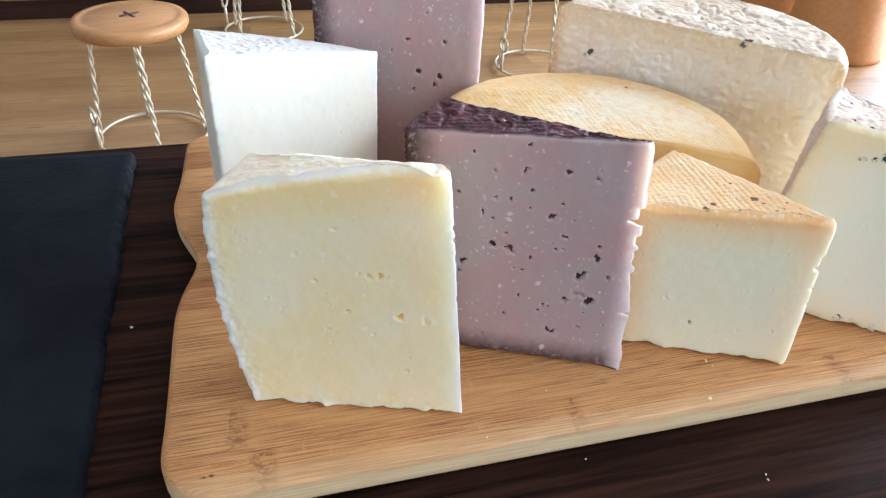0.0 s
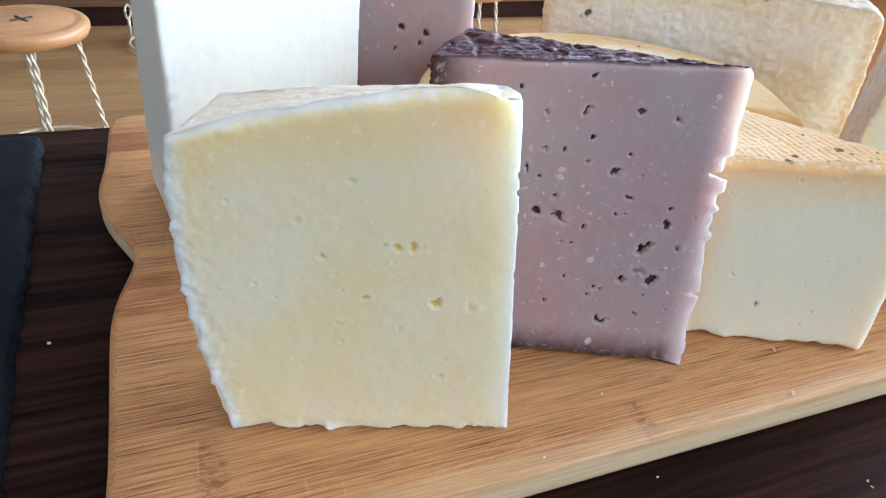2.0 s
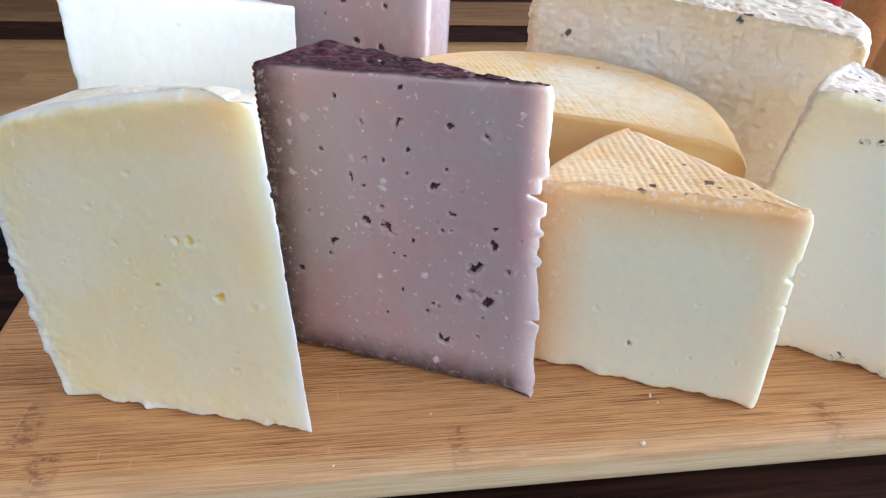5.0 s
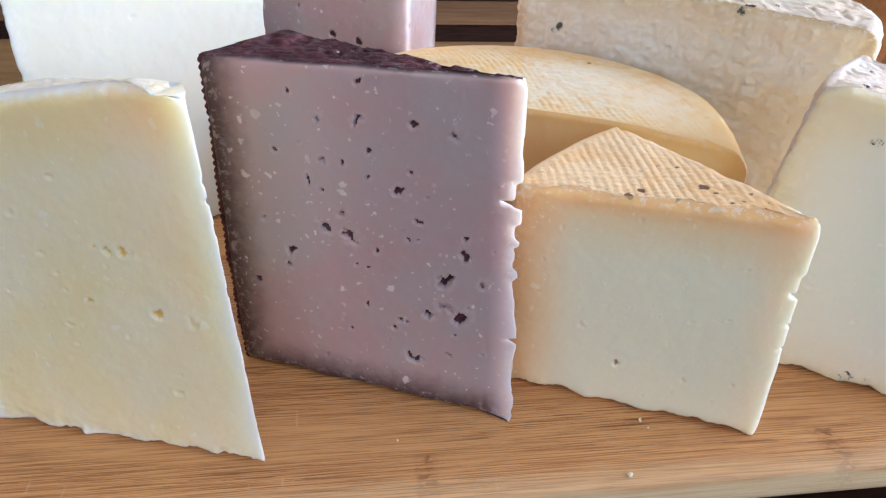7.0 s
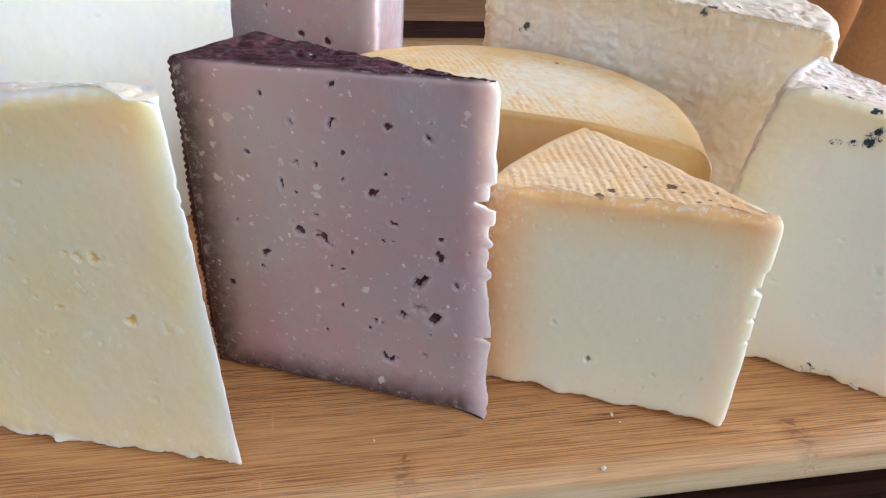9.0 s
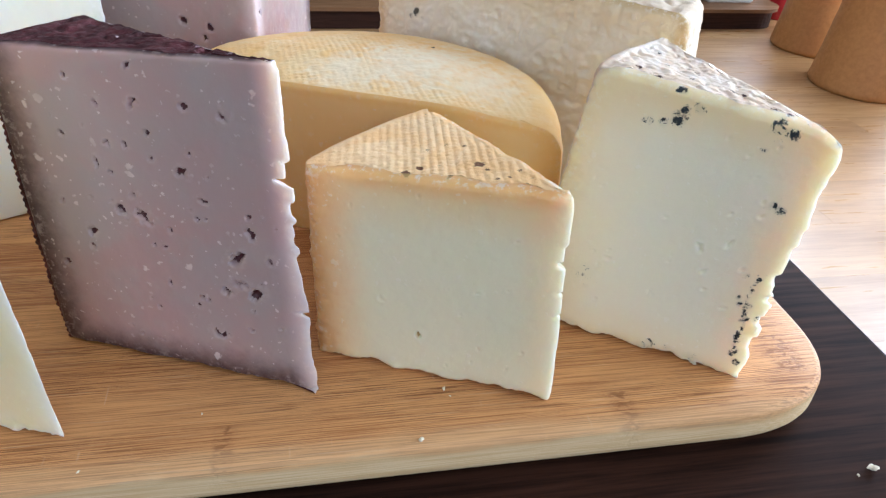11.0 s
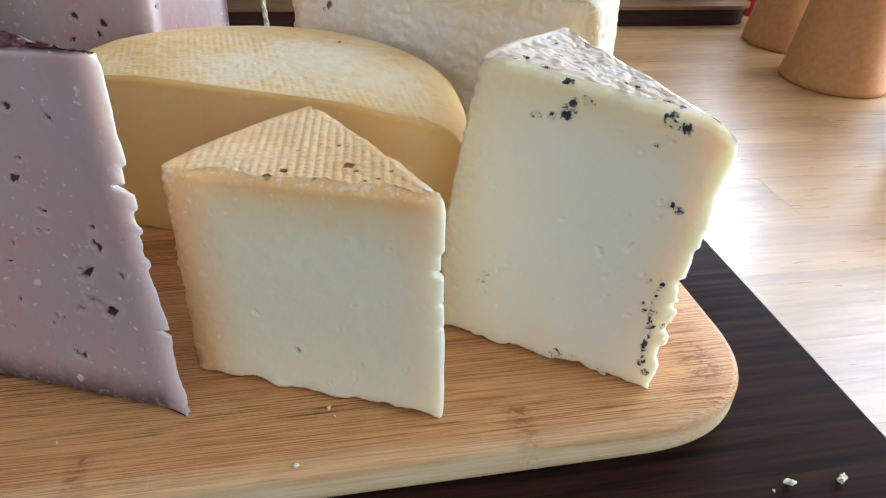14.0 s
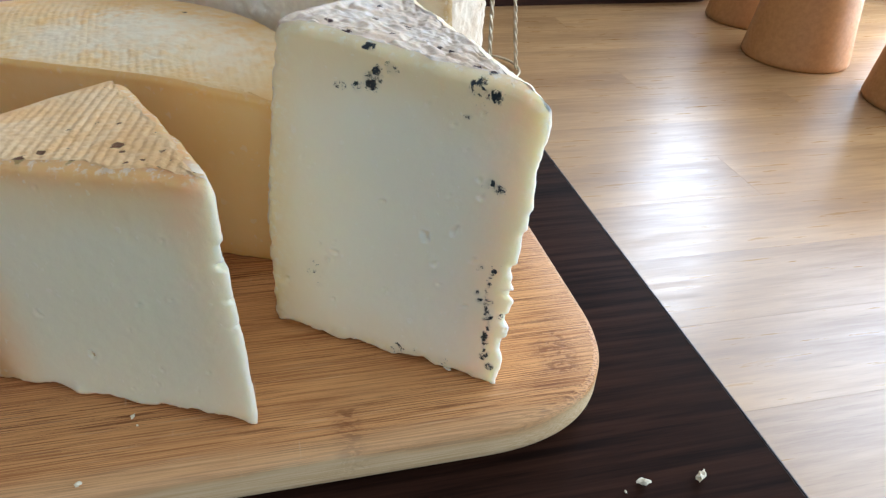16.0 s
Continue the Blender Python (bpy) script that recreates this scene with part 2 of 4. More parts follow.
KNOTS = [(0.030, 0.0313, 0.006, 0.0118), (0.0395, 0.0080, 0.007, 0.0118), (0.172, 0.0080, 0.0045, 0.0118), (0.3065, 0.0090, 0.006, 0.0108), (0.379, 0.0313, 0.009, 0.0118), (0.255, 0.055, 0.006, 0.0118), (0.118, 0.078, 0.006, 0.0118)]


def plain_material(name, colour, other=None, rough=0.6, scale=40, metal=0.0, relief=0.1):
    n = Nodes(name)
    tone = n.mix(n.ramp(n.noise(scale, 5, 0.6), 0.3, 0.7), colour, other or tuple(c * 0.8 for c in colour))
    return n.put(Base_Color=tone, Roughness=n.ramp(n.noise(scale * 2, 3), 0.3, 0.7, max(rough - 0.08, 0.05), rough + 0.08), Metallic=metal, Normal=n.bump(n.noise(scale * 4, 4), relief, 0.001))


def slate_material():
    n = Nodes("slate")
    cloud = n.noise(18, 6, 0.65, warp=0.8)
    colour = n.mix(n.ramp(cloud, 0.3, 0.7), (0.004, 0.005, 0.007), (0.010, 0.012, 0.015))
    scratch = n.ramp(n.noise(30, 4, 0.7, source=n.scaled(1, 6, 1)), 0.68, 0.76)
    colour = n.mix(n.math("MULTIPLY", scratch, 0.4), colour, (0.09, 0.10, 0.11))
    return n.put(Base_Color=colour, Roughness=0.7, Specular_IOR_Level=0.09, Normal=n.bump(n.math("ADD", cloud, n.noise(160, 5, 0.7)), 0.5, 0.0012))


M = {
    "a_paste": paste_material("pale_yellow_paste", (0.83, 0.685, 0.370), (0.83, 0.745, 0.53), (0.89, 0.83, 0.70), 0.0065, (0.80, 0.55, 0.14), specks=0.28, blotch=0.35, relief=0.3, flecks=0.6, warm=(0.85, 0.65, 0.30), crystal=(0.90, 0.87, 0.78), tip_glow=(0.88, 0.84, 0.72), tip_glow_to=0.014),
    "a_rind": rind_material("white_floury_rind", (0.87, 0.77, 0.60), (0.85, 0.70, 0.47), (0.74, 0.56, 0.34), 0.3, grain=60, rough=0.75, relief=0.35, gloss=0.1, sss=0.4),
    # spot: wine-red hole bottoms, darkened further for the shade in them
    "b_paste": paste_material("wine_paste", (0.465, 0.298, 0.274), (0.420, 0.335, 0.306), (0.060, 0.026, 0.027), 0.016, (0.085, 0.020, 0.022), specks=0.72, crystal=(0.76, 0.64, 0.60), rough=0.42, tip_glow=(0.76, 0.64, 0.65), blotch=0.5, flecks=0.3, relief=0.3, reach=0.006, tip_glow_to=0.011),
    "b_rind": rind_material("dark_wine_rind", (0.042, 0.011, 0.013), (0.115, 0.034, 0.038), (0.012, 0.005, 0.006), 0.7, grain=110, rough=0.48, relief=0.7, gloss=0.14, sss=0.0, spot=(0.55, 0.42, 0.45)),
    "c_paste": paste_material("ivory_paste", (0.86, 0.725, 0.46), (0.86, 0.745, 0.50), (0.85, 0.48, 0.19), 0.024, (0.48, 0.30, 0.11), specks=0.38, tip_glow=(0.88, 0.84, 0.70), heart=(0.84, 0.765, 0.53), flecks=0.5, relief=0.3, warm=(0.86, 0.62, 0.31), crystal=(0.90, 0.82, 0.66), tip_glow_to=0.012),
    "c_rind": rind_material("ridged_straw_rind", (0.85, 0.53, 0.245), (0.86, 0.61, 0.34), (0.62, 0.34, 0.13), 0.3, 0.5, grain=55, rough=0.7, gloss=0.1, spot=(0.17, 0.09, 0.05)),
    "d_paste": paste_material("amber_paste", (0.90, 0.59, 0.235), (0.90, 0.64, 0.30), (0.90, 0.53, 0.18), 0.014, (0.5, 0.3, 0.1), specks=0.2, flecks=0.1, sss=0.6),
    "d_rind": rind_material("golden_rind", (0.86, 0.535, 0.215), (0.86, 0.63, 0.33), (0.70, 0.40, 0.13), 0.3, grain=30, rough=0.5, spot=(0.87, 0.74, 0.52), soft_spot=True, gloss=0.12),
    "e_paste": paste_material("blue_paste", (0.85, 0.74, 0.51), (0.85, 0.76, 0.57), (0.85, 0.68, 0.40), 0.012, (0.020, 0.028, 0.032), specks=0.25, rough=0.45, heart=(0.845, 0.785, 0.60), flecks=0.4, relief=0.3, tear=2.3, halo=0.35, warm=(0.86, 0.69, 0.39), tip_glow=(0.88, 0.83, 0.68)),
    "e_rind": rind_material("mouldy_beige_rind", (0.73, 0.63, 0.53), (0.68, 0.53, 0.39), (0.36, 0.19, 0.09), 0.55, 0.3, grain=58, rough=0.9, relief=0.3, gloss=0.05, sss=0.3, spot=(0.07, 0.045, 0.045)),
    "f_paste": paste_material("white_paste", (0.80, 0.765, 0.63), (0.80, 0.77, 0.67), (0.81, 0.77, 0.65), 0.006, (0.66, 0.62, 0.48), specks=0.15, relief=0.15, blotch=0.15),
    "f_rind": rind_material("white_rind", (0.78, 0.74, 0.67), (0.75, 0.69, 0.60), (0.62, 0.54, 0.44), 0.3, grain=60, rough=0.85, gloss=0.06, relief=0.3),
    "h_paste": paste_material("cream_paste", (0.80, 0.70, 0.50), (0.83, 0.77, 0.63), (0.66, 0.47, 0.24), 0.008, (0.09, 0.085, 0.06), specks=0.15, relief=0.8, blotch=0.6, sss=0.3, reach=0.004, warm=(0.76, 0.60, 0.37), tear=1.4),
    "h_rind": rind_material("beige_rind", (0.76, 0.64, 0.49), (0.70, 0.54, 0.38), (0.36, 0.22, 0.12), 0.6, 0.4, grain=40, rough=0.85, relief=0.5, gloss=0.06, spot=(0.07, 0.04, 0.03)),
    "crumb": plain_material("crumb", (0.82, 0.72, 0.52), rough=0.6, scale=300),
    "bamboo": bamboo_material(),
    "table": wood_material("wenge_laminate", (0.046, 0.0195, 0.0118), (0.0030, 0.0021, 0.0019), (1.7, 42, 42), rough=0.45, streak=0.7, relief=0.10, gloss=0.025),
    "table_edge": plain_material("edge_band", (0.10, 0.09, 0.09), rough=0.35),
    "slate": slate_material(),
    "floor": wood_material("oak_laminate", (0.46, 0.262, 0.106), (0.225, 0.110, 0.038), (0.7, 10, 10), rough=0.32, streak=0.45, random=0.06, relief=0.04, gloss=0.8),
    "gap": plain_material("dark_joint", (0.26, 0.16, 0.08), rough=0.9),
    "wall": plain_material("plaster", (0.50, 0.48, 0.45), rough=0.85, scale=6),
    "ceiling": plain_material("ceiling_paint", (0.62, 0.61, 0.60), rough=0.9, scale=5),
    "dark_wood": wood_material("dark_furniture_wood", (0.050, 0.022, 0.014), (0.018, 0.009, 0.007), (1.5, 25, 25), rough=0.5, streak=0.6, gloss=0.08),
    "frame": plain_material("window_frame_paint", (0.70, 0.70, 0.70), rough=0.45, scale=10),
    "cork": plain_material("cork", (0.54, 0.26, 0.088), (0.46, 0.21, 0.068), rough=0.5, scale=60, relief=0.3),
    "seat": wood_material("turned_seat_wood", (0.60, 0.31, 0.12), (0.42, 0.19, 0.065), (3, 30, 30), rough=0.35, streak=0.5),
    "burnt": plain_material("burnt_mark", (0.06, 0.025, 0.015), rough=0.7),
    "wire": plain_material("brass_wire", (0.68, 0.58, 0.40), rough=0.45, metal=0.4, relief=0.02),
    "red": plain_material("red_lacquer", (0.42, 0.02, 0.03), rough=0.4),
    "paper": plain_material("grey_board", (0.50, 0.48, 0.45), rough=0.7, scale=20),
    "deck": wood_material("deck_wood", (0.24, 0.125, 0.058), (0.13, 0.064, 0.028), (0.9, 14, 14), rough=0.5, streak=0.5, gloss=0.2),
    "glass": None,
}
glass = Nodes("window_glass")
M["glass"] = glass.put(Base_Color=(0.95, 0.97, 0.97), Roughness=0.02, Transmission_Weight=1.0, IOR=1.05)


# ---- mesh helpers ----
def link_mesh(name, verts, faces, material, parent=None, label="", smooth=True, attrs=None):
    mesh = bpy.data.meshes.new(name)
    mesh.from_pydata(verts, [], faces)
    if attrs:
        for key, values in attrs.items():
            mesh.attributes.new(key, "FLOAT", "POINT").data.foreach_set("value", np.asarray(values, np.float32))
    mesh.materials.append(material)
    mesh.polygons.foreach_set("use_smooth", [smooth] * len(mesh.polygons))
    mesh.update()
    ob = new(name, mesh)
    ob.parent = parent
    return tagged(ob, label)


def part(name, bm, material, parent=None, label="", smooth=False):
    bmesh.ops.recalc_face_normals(bm, faces=bm.faces)
    mesh = bpy.data.meshes.new(name)
    bm.to_mesh(mesh)
    bm.free()
    mesh.materials.append(material)
    mesh.polygons.foreach_set("use_smooth", [smooth] * len(mesh.polygons))
    ob = new(name, mesh)
    ob.parent = parent
    return tagged(ob, label)


def box(x0, x1, y0, y1, z0, z1, bevel=0.0, bm=None):
    bm = bm or bmesh.new()
    made = bmesh.ops.create_cube(bm, size=1)["verts"]
    for v in made:
        v.co = Vector(((x0 + x1) / 2 + v.co.x * (x1 - x0), (y0 + y1) / 2 + v.co.y * (y1 - y0), (z0 + z1) / 2 + v.co.z * (z1 - z0)))
    if bevel:
        edges = list({e for v in made for e in v.link_edges})
        bmesh.ops.bevel(bm, geom=edges, offset=bevel, segments=2, affect="EDGES")
    return bm


def lathe(profile, steps=48, centre=(0, 0, 0)):
    """A turned solid from (radius, height) pairs."""
    bm = bmesh.new()
    rings = [[bm.verts.new((centre[0] + r * math.cos(2 * math.pi * k / steps), centre[1] + r * math.sin(2 * math.pi * k / steps), centre[2] + z)) for k in range(steps)] for r, z in profile]
    for low, high in zip(rings, rings[1:]):
        for k in range(steps):
            bm.faces.new((low[k], low[(k + 1) % steps], high[(k + 1) % steps], high[k]))
    bm.faces.new(rings[0][::-1])
    bm.faces.new(rings[-1])
    return bm


def tube(points, radius, sides=8, bm=None, closed=False):
    bm = bm or bmesh.new()
    points = [Vector(p) for p in points]
    rings = []
    for k, p in enumerate(points):
        ahead = (points[(k + 1) % len(points)] if closed or k + 1 < len(points) else p) - (points[k - 1] if closed or k else p)
        turn = ahead.to_track_quat("Z", "Y")
        rings.append([bm.verts.new(p + turn @ Vector((radius * math.cos(2 * math.pi * s / sides), radius * math.sin(2 * math.pi * s / sides), 0))) for s in range(sides)])
    for a, b in zip(rings, rings[1:] + rings[:1] if closed else rings[1:]):
        for s in range(sides):
            bm.faces.new((a[s], a[(s + 1) % sides], b[(s + 1) % sides], b[s]))
    if not closed:
        bm.faces.new(rings[0][::-1])
        bm.faces.new(rings[-1])
    return bm


def empty(name, label, category, m, group=""):
    ob = new(name)
    ob.empty_display_size = 0.02
    ob.matrix_world = m
    return tagged(ob, label, category, group)


def hashed(ix, iy, iz, seed):
    n = (ix * 374761393 + iy * 668265263 + iz * 2147483647 + seed * 1274126177) & 0xFFFFFFFF
    n = ((n ^ (n >> 13)) * 1274126177) & 0xFFFFFFFF
    return ((n ^ (n >> 16)) & 0xFFFF) / 65535.0


def value_noise(p, size, seed=0, octaves=3):
    """Smooth noise from -1 to 1 at the places p, with lumps of that size in metres."""
    total, weight, amp = 0.0, 0.0, 1.0
    for octave in range(octaves):
        q = np.asarray(p, float) * (2**octave / size) + 1000
        i = np.floor(q).astype(np.int64)
        f = q - i
        f = f * f * (3 - 2 * f)
        s = 0.0
        for dx in (0, 1):
            for dy in (0, 1):
                for dz in (0, 1):
                    w = (f[:, 0] if dx else 1 - f[:, 0]) * (f[:, 1] if dy else 1 - f[:, 1]) * (f[:, 2] if dz else 1 - f[:, 2])
                    s = s + w * hashed(i[:, 0] + dx, i[:, 1] + dy, i[:, 2] + dz, seed + octave * 17)
        total, weight, amp = total + amp * (2 * s - 1), weight + amp, amp * 0.5
    return total / weight


def resampled(points, count):
    points = np.asarray(points, float)
    run = np.r_[0, np.cumsum(np.linalg.norm(np.diff(points, axis=0), axis=1))]
    at = np.linspace(0, run[-1], count, endpoint=False)
    return np.stack([np.interp(at, run, points[:, k]) for k in range(2)], 1)


def rounded(points, times):
    for _ in range(times):
        points = (np.roll(points, 1, 0) + 2 * points + np.roll(points, -1, 0)) / 4
    return points


def arc(a, b, bulge, count=40):
    """Points from a to b that bulge to the right-hand side."""
    a, b = np.array(a, float), np.array(b, float)
    s = np.linspace(0, 1, count)[:, None]
    side = np.array([(b - a)[1], -(b - a)[0]])
    return a + (b - a) * s + side * bulge * 4 * s * (1 - s)


def smooth(x, a, b):
    t = np.clip((x - a) / (b - a), 0, 1)
    return t * t * (3 - 2 * t)


def loft(low, high, levels, z_low, z_high, round_high, round_low, rings, dome=0.0, shape=None, sway=None, ease=1.0):
    """A solid between two outlines of equal count, or with the outline shape(level). z_high is a function of places. Gives verts, quads, and per vertex the column,
    the level (0 to 1; caps are above 1 or below 0) and, for caps, how far in it lies."""
    n = len(low)
    w = np.linspace(0, 1, levels)
    tall = np.mean(z_high(high)) - z_low
    verts, column, level = [], [], []
    for s in w:
        if shape is not None:
            line = shape(s)
            verts.append(np.c_[line, z_low + (z_high(line) - z_low) * s])
            column.append(np.arange(n))
            level.append(np.full(n, s))
            continue
        line = low + (high - low) * s
        if sway is not None:
            line = line + sway * math.sin(math.pi * min(s * 0.9 + 0.06, 1))
        ahead = np.roll(line, -1, 0) - np.roll(line, 1, 0)
        out = np.stack([ahead[:, 1], -ahead[:, 0]], 1) / (np.linalg.norm(ahead, axis=1, keepdims=True) + 1e-9)
        up, down = (1 - s) * tall, s * tall
        inset = 0.0
        for gap, r in ((up, round_high), (down, round_low)):
            if gap < r:
                inset += r - math.sqrt(max(r * r - (r - gap) ** 2, 0))
        line = line - out * (inset * ease if np.ndim(ease) == 0 else (inset * ease)[:, None])
        verts.append(np.c_[line, z_low + (z_high(line) - z_low) * s])
        column.append(np.arange(n))
        level.append(np.full(n, s))
    quads = []
    k = np.arange(n)
    for row in range(levels - 1):
        quads.append(np.stack([row * n + k, row * n + (k + 1) % n, (row + 1) * n + (k + 1) % n, (row + 1) * n + k], 1))
    top, bottom = verts[-1], verts[0]
    count = levels * n
    for ring, tag, steps in ((top, 1, rings), (bottom, -1, 3)):
        centre = ring[:, :2].mean(0)
        before = (levels - 1) * n + k if tag > 0 else k
        for step in range(1, steps + 1):
            q = 1 - step / (steps + 0.02)
            line = centre + (ring[:, :2] - centre) * q
            z = z_high(line) + dome * (1 - q * q) if tag > 0 else np.full(n, z_low)
            verts.append(np.c_[line, z])
            column.append(k)
            level.append(np.full(n, 1 + step / steps if tag > 0 else -step / steps))
            here = count + k
            quads.append(np.stack([before, np.roll(before, -1), np.roll(here, -1), here], 1) if tag > 0 else np.stack([before, here, np.roll(here, -1), np.roll(before, -1)], 1))
            before, count = here, count + n
    return np.concatenate(verts), np.concatenate(quads), np.concatenate(column), np.concatenate(level)


def split_parts(root, base, verts, quads, in_rind, paste, rind, attrs, rind_label="", paste_label=""):
    """One mesh for the cut faces and one for the rind."""
    for name, mask, material, label in (("paste", ~in_rind, paste, paste_label), ("rind", in_rind, rind, rind_label)):
        some = quads[mask]
        used, where = np.unique(some, return_inverse=True)
        link_mesh(name, (verts[used] - base).tolist(), where.reshape(some.shape).tolist(), material, root, label, attrs={key: v[used] for key, v in attrs.items()})


def plane_through(a, b, c):
    """The height of the plane through three points (x, y, z), as a function of places."""
    rows = np.array([a, b, c], float)
    s = np.linalg.solve(np.c_[rows[:, :2], np.ones(3)], rows[:, 2])
    return lambda p: p[:, 0] * s[0] + p[:, 1] * s[1] + s[2]


def cheese(name, label, low, high, kinds, z_high, paste, rind, seed, round_high=0.003, round_low=0.002, rough=0.0006, wave=0.0012, dome=0.0,
           pits=(), marks=(), top_marks=(), notches=(), notch_at=None, ridges=None, fissure=0.0, ragged=0.0012, step=0.0008, rings=55, wrinkle=0.0, rim_ends=True, rind_label="", crack=None, shape=None, belly=0.0, fine=0.00016, sway=None, crust=0.0, bead=0.0, tiny=16, ease=1.0, rim_top=2.2, rim_low=1.4, frayed=0.0016, pit_tint=1.0):
    """A cut cheese. low, high: outlines; kinds: per column 0 and 1 for cut faces, 2 for the rim. pits and marks: (run along the first cut face,
    height, radius, depth or strength) in millimetres."""
    tall = float(np.mean(z_high(high)))
    verts, quads, column, level = loft(low, high, int(tall / step), 0.0004, z_high, round_high, round_low, rings, dome, shape, sway, ease)
    n = len(low)
    centre = verts[:n, :2].mean(0)
    line = (low + high) / 2
    ahead = np.roll(line, -1, 0) - np.roll(line, 1, 0)
    out = np.stack([ahead[:, 1], -ahead[:, 0]], 1) / (np.linalg.norm(ahead, axis=1, keepdims=True) + 1e-9)
    cut = kinds < 2
    on_side = (level >= 0) & (level <= 1)
    kind = np.where(on_side, kinds[column], 3)
    # run along the cut faces, from the rim
    run = np.zeros(n)
    length = np.linalg.norm(np.roll(line, -1, 0) - line, axis=1)
    cuts = np.nonzero(cut)[0]
    run[cuts] = np.r_[0, np.cumsum(length[cuts])[:-1]]
    whole = run[cuts].max()
    along = run[column]
    ends = np.minimum(along, whole - along) if rim_ends else np.full(len(verts), 1.0)
    top_gap = np.maximum(z_high(verts[:, :2]) - verts[:, 2], 0)
    rim = np.where(on_side & cut[column], np.minimum(np.minimum(top_gap * rim_top, verts[:, 2] * rim_low + 0.001), ends), 0.0)
    spot = np.zeros(len(verts))
    dark = np.zeros(len(verts))
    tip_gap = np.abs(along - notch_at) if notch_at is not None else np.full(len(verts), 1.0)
    # lumps, then finer roughness
    rind_here = (kind == 2) | (kind == 3)
    push = wave * np.where(rind_here, 1, 0.5) * value_noise(verts, 0.02, seed, 2) + np.where(rind_here, rough, fine) * value_noise(verts, 0.004, seed + 5, 3)
    push = push + belly * np.where(kind == 2, np.sin(math.pi * np.clip(level, 0, 1)), 0)
    push = push + bead * np.where(kind == 2, np.abs(np.sin(math.pi * verts[:, 2] / 0.0023)), 0)
    push = push + np.where(rind_here, rough * 1.2 * value_noise(verts, 0.0025, seed + 9, 2), 0)
    # the edges of the cut faces crumble
    edge = np.where(on_side & cut[column], np.exp(-np.minimum(top_gap * 1.6, verts[:, 2]) / 0.0020), 0)
    push = push - edge * ragged * (0.35 + 1.5 * value_noise(verts, 0.009, seed + 21, 3))
    if crack is not None:
        push = push + np.where(kind < 2, crack * (0.55 * np.abs(value_noise(verts, 0.012, seed + 31, 3)) + 0.6 * np.abs(value_noise(verts, 0.0055, seed + 33, 3))), 0)
    first = (kind < 2)
    dots = random.Random(seed)
    small = [(dots.uniform(4, 84), dots.uniform(5, tall * 950), dots.uniform(0.4, 0.9), 0.35) for _ in range(tiny)]
    lip = np.zeros(len(verts))
    warp_s, warp_z = (value_noise(verts, 0.0017, seed + 41 + k, 2) for k in (0, 1))
    for s, z, r, depth in [*small, *pits]:
        turn, slim = dots.uniform(0, math.pi), dots.uniform(0.5, 0.95)
        r = r / 1000 * 1.32
        near = np.nonzero(first & (np.abs(along - s / 1000) < 3 * r) & (np.abs(verts[:, 2] - z / 1000) < 3 * r))[0]
        ds = along[near] - s / 1000 + r * 0.95 * warp_s[near]
        dz = verts[near, 2] - z / 1000 + r * 0.95 * warp_z[near]
        far = np.hypot(ds * math.cos(turn) + dz * math.sin(turn), (dz * math.cos(turn) - ds * math.sin(turn)) / slim)
        hole = 1 - smooth(far, r * 0.62, r * 1.0)
        push[near] -= hole * depth / 1000
        ring = np.exp(-(((far - 1.3 * r) / (0.4 * r)) ** 2))
        push[near] += ring * 0.00012
        lip[near] = np.maximum(lip[near], ring)
        # deeper pits are tinted more, which paints in part of their shade
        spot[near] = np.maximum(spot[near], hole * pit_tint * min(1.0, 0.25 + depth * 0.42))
    blur = value_noise(verts, 0.003, seed + 43, 3)
    for s, z, r, strength in marks:
        far = np.hypot(along - s / 1000, verts[:, 2] - z / 1000) + r * 0.0007 * blur
        spot = np.maximum(spot, np.where(first, strength * (1 - smooth(far, r / 1000 * 0.3, r / 1000 * 1.4)), 0))
    for x, y, r, strength in top_marks:
        far = np.hypot(verts[:, 0] - x, verts[:, 1] - y) + r * 0.0007 * blur
        spot = np.maximum(spot, np.where(level > 0.98, abs(strength) * (1 - smooth(far, r / 1000 * 0.3, r / 1000 * 1.4)), 0)) if strength > 0 else spot
        if strength < 0:
            dark = np.maximum(dark, np.where(level > 0.98, -strength * (1 - smooth(far, r / 1000 * 0.3, r / 1000 * 1.4)), 0))
    # the top follows the crumbled edge
    rim_push = push[level == 1][:n]
    side_push = np.where(on_side, push, np.where(level > 1, rim_push[column] * np.clip(1 - (level - 1) * 4, 0, 1), 0))
    verts[:, :2] += out[column] * side_push[:, None]
    lift = np.where(level > 1, push * smooth(level, 1.0, 1.06), 0)
    if ridges is not None:
        heading, period, high_mm = ridges
        phase = verts[:, 0] * math.cos(heading) + verts[:, 1] * math.sin(heading) + 0.0006 * value_noise(verts, 0.02, seed + 51, 2)
        cross = -verts[:, 0] * math.sin(heading) + verts[:, 1] * math.cos(heading)
        weave = np.abs(np.sin(math.pi * phase / period)) * (0.8 + 0.2 * np.sin(2 * math.pi * cross / period))
        lift = lift + np.where(level >= 1, high_mm / 1000 * weave * (1 - 0.9 * np.clip(spot, 0, 1)) * smooth(level, 1.0, 1.07), 0)
    if wrinkle:
        lift = lift - np.where(level > 1, wrinkle * smooth(np.abs(value_noise(verts * (1, 1, 0), 0.014, seed + 61, 3)), 0.16, 0.0), 0)
        lift = lift + np.where(level > 1, wrinkle * 0.6 * value_noise(verts * (1, 1, 0), 0.02, seed + 62, 2), 0)
    verts[:, 2] += lift
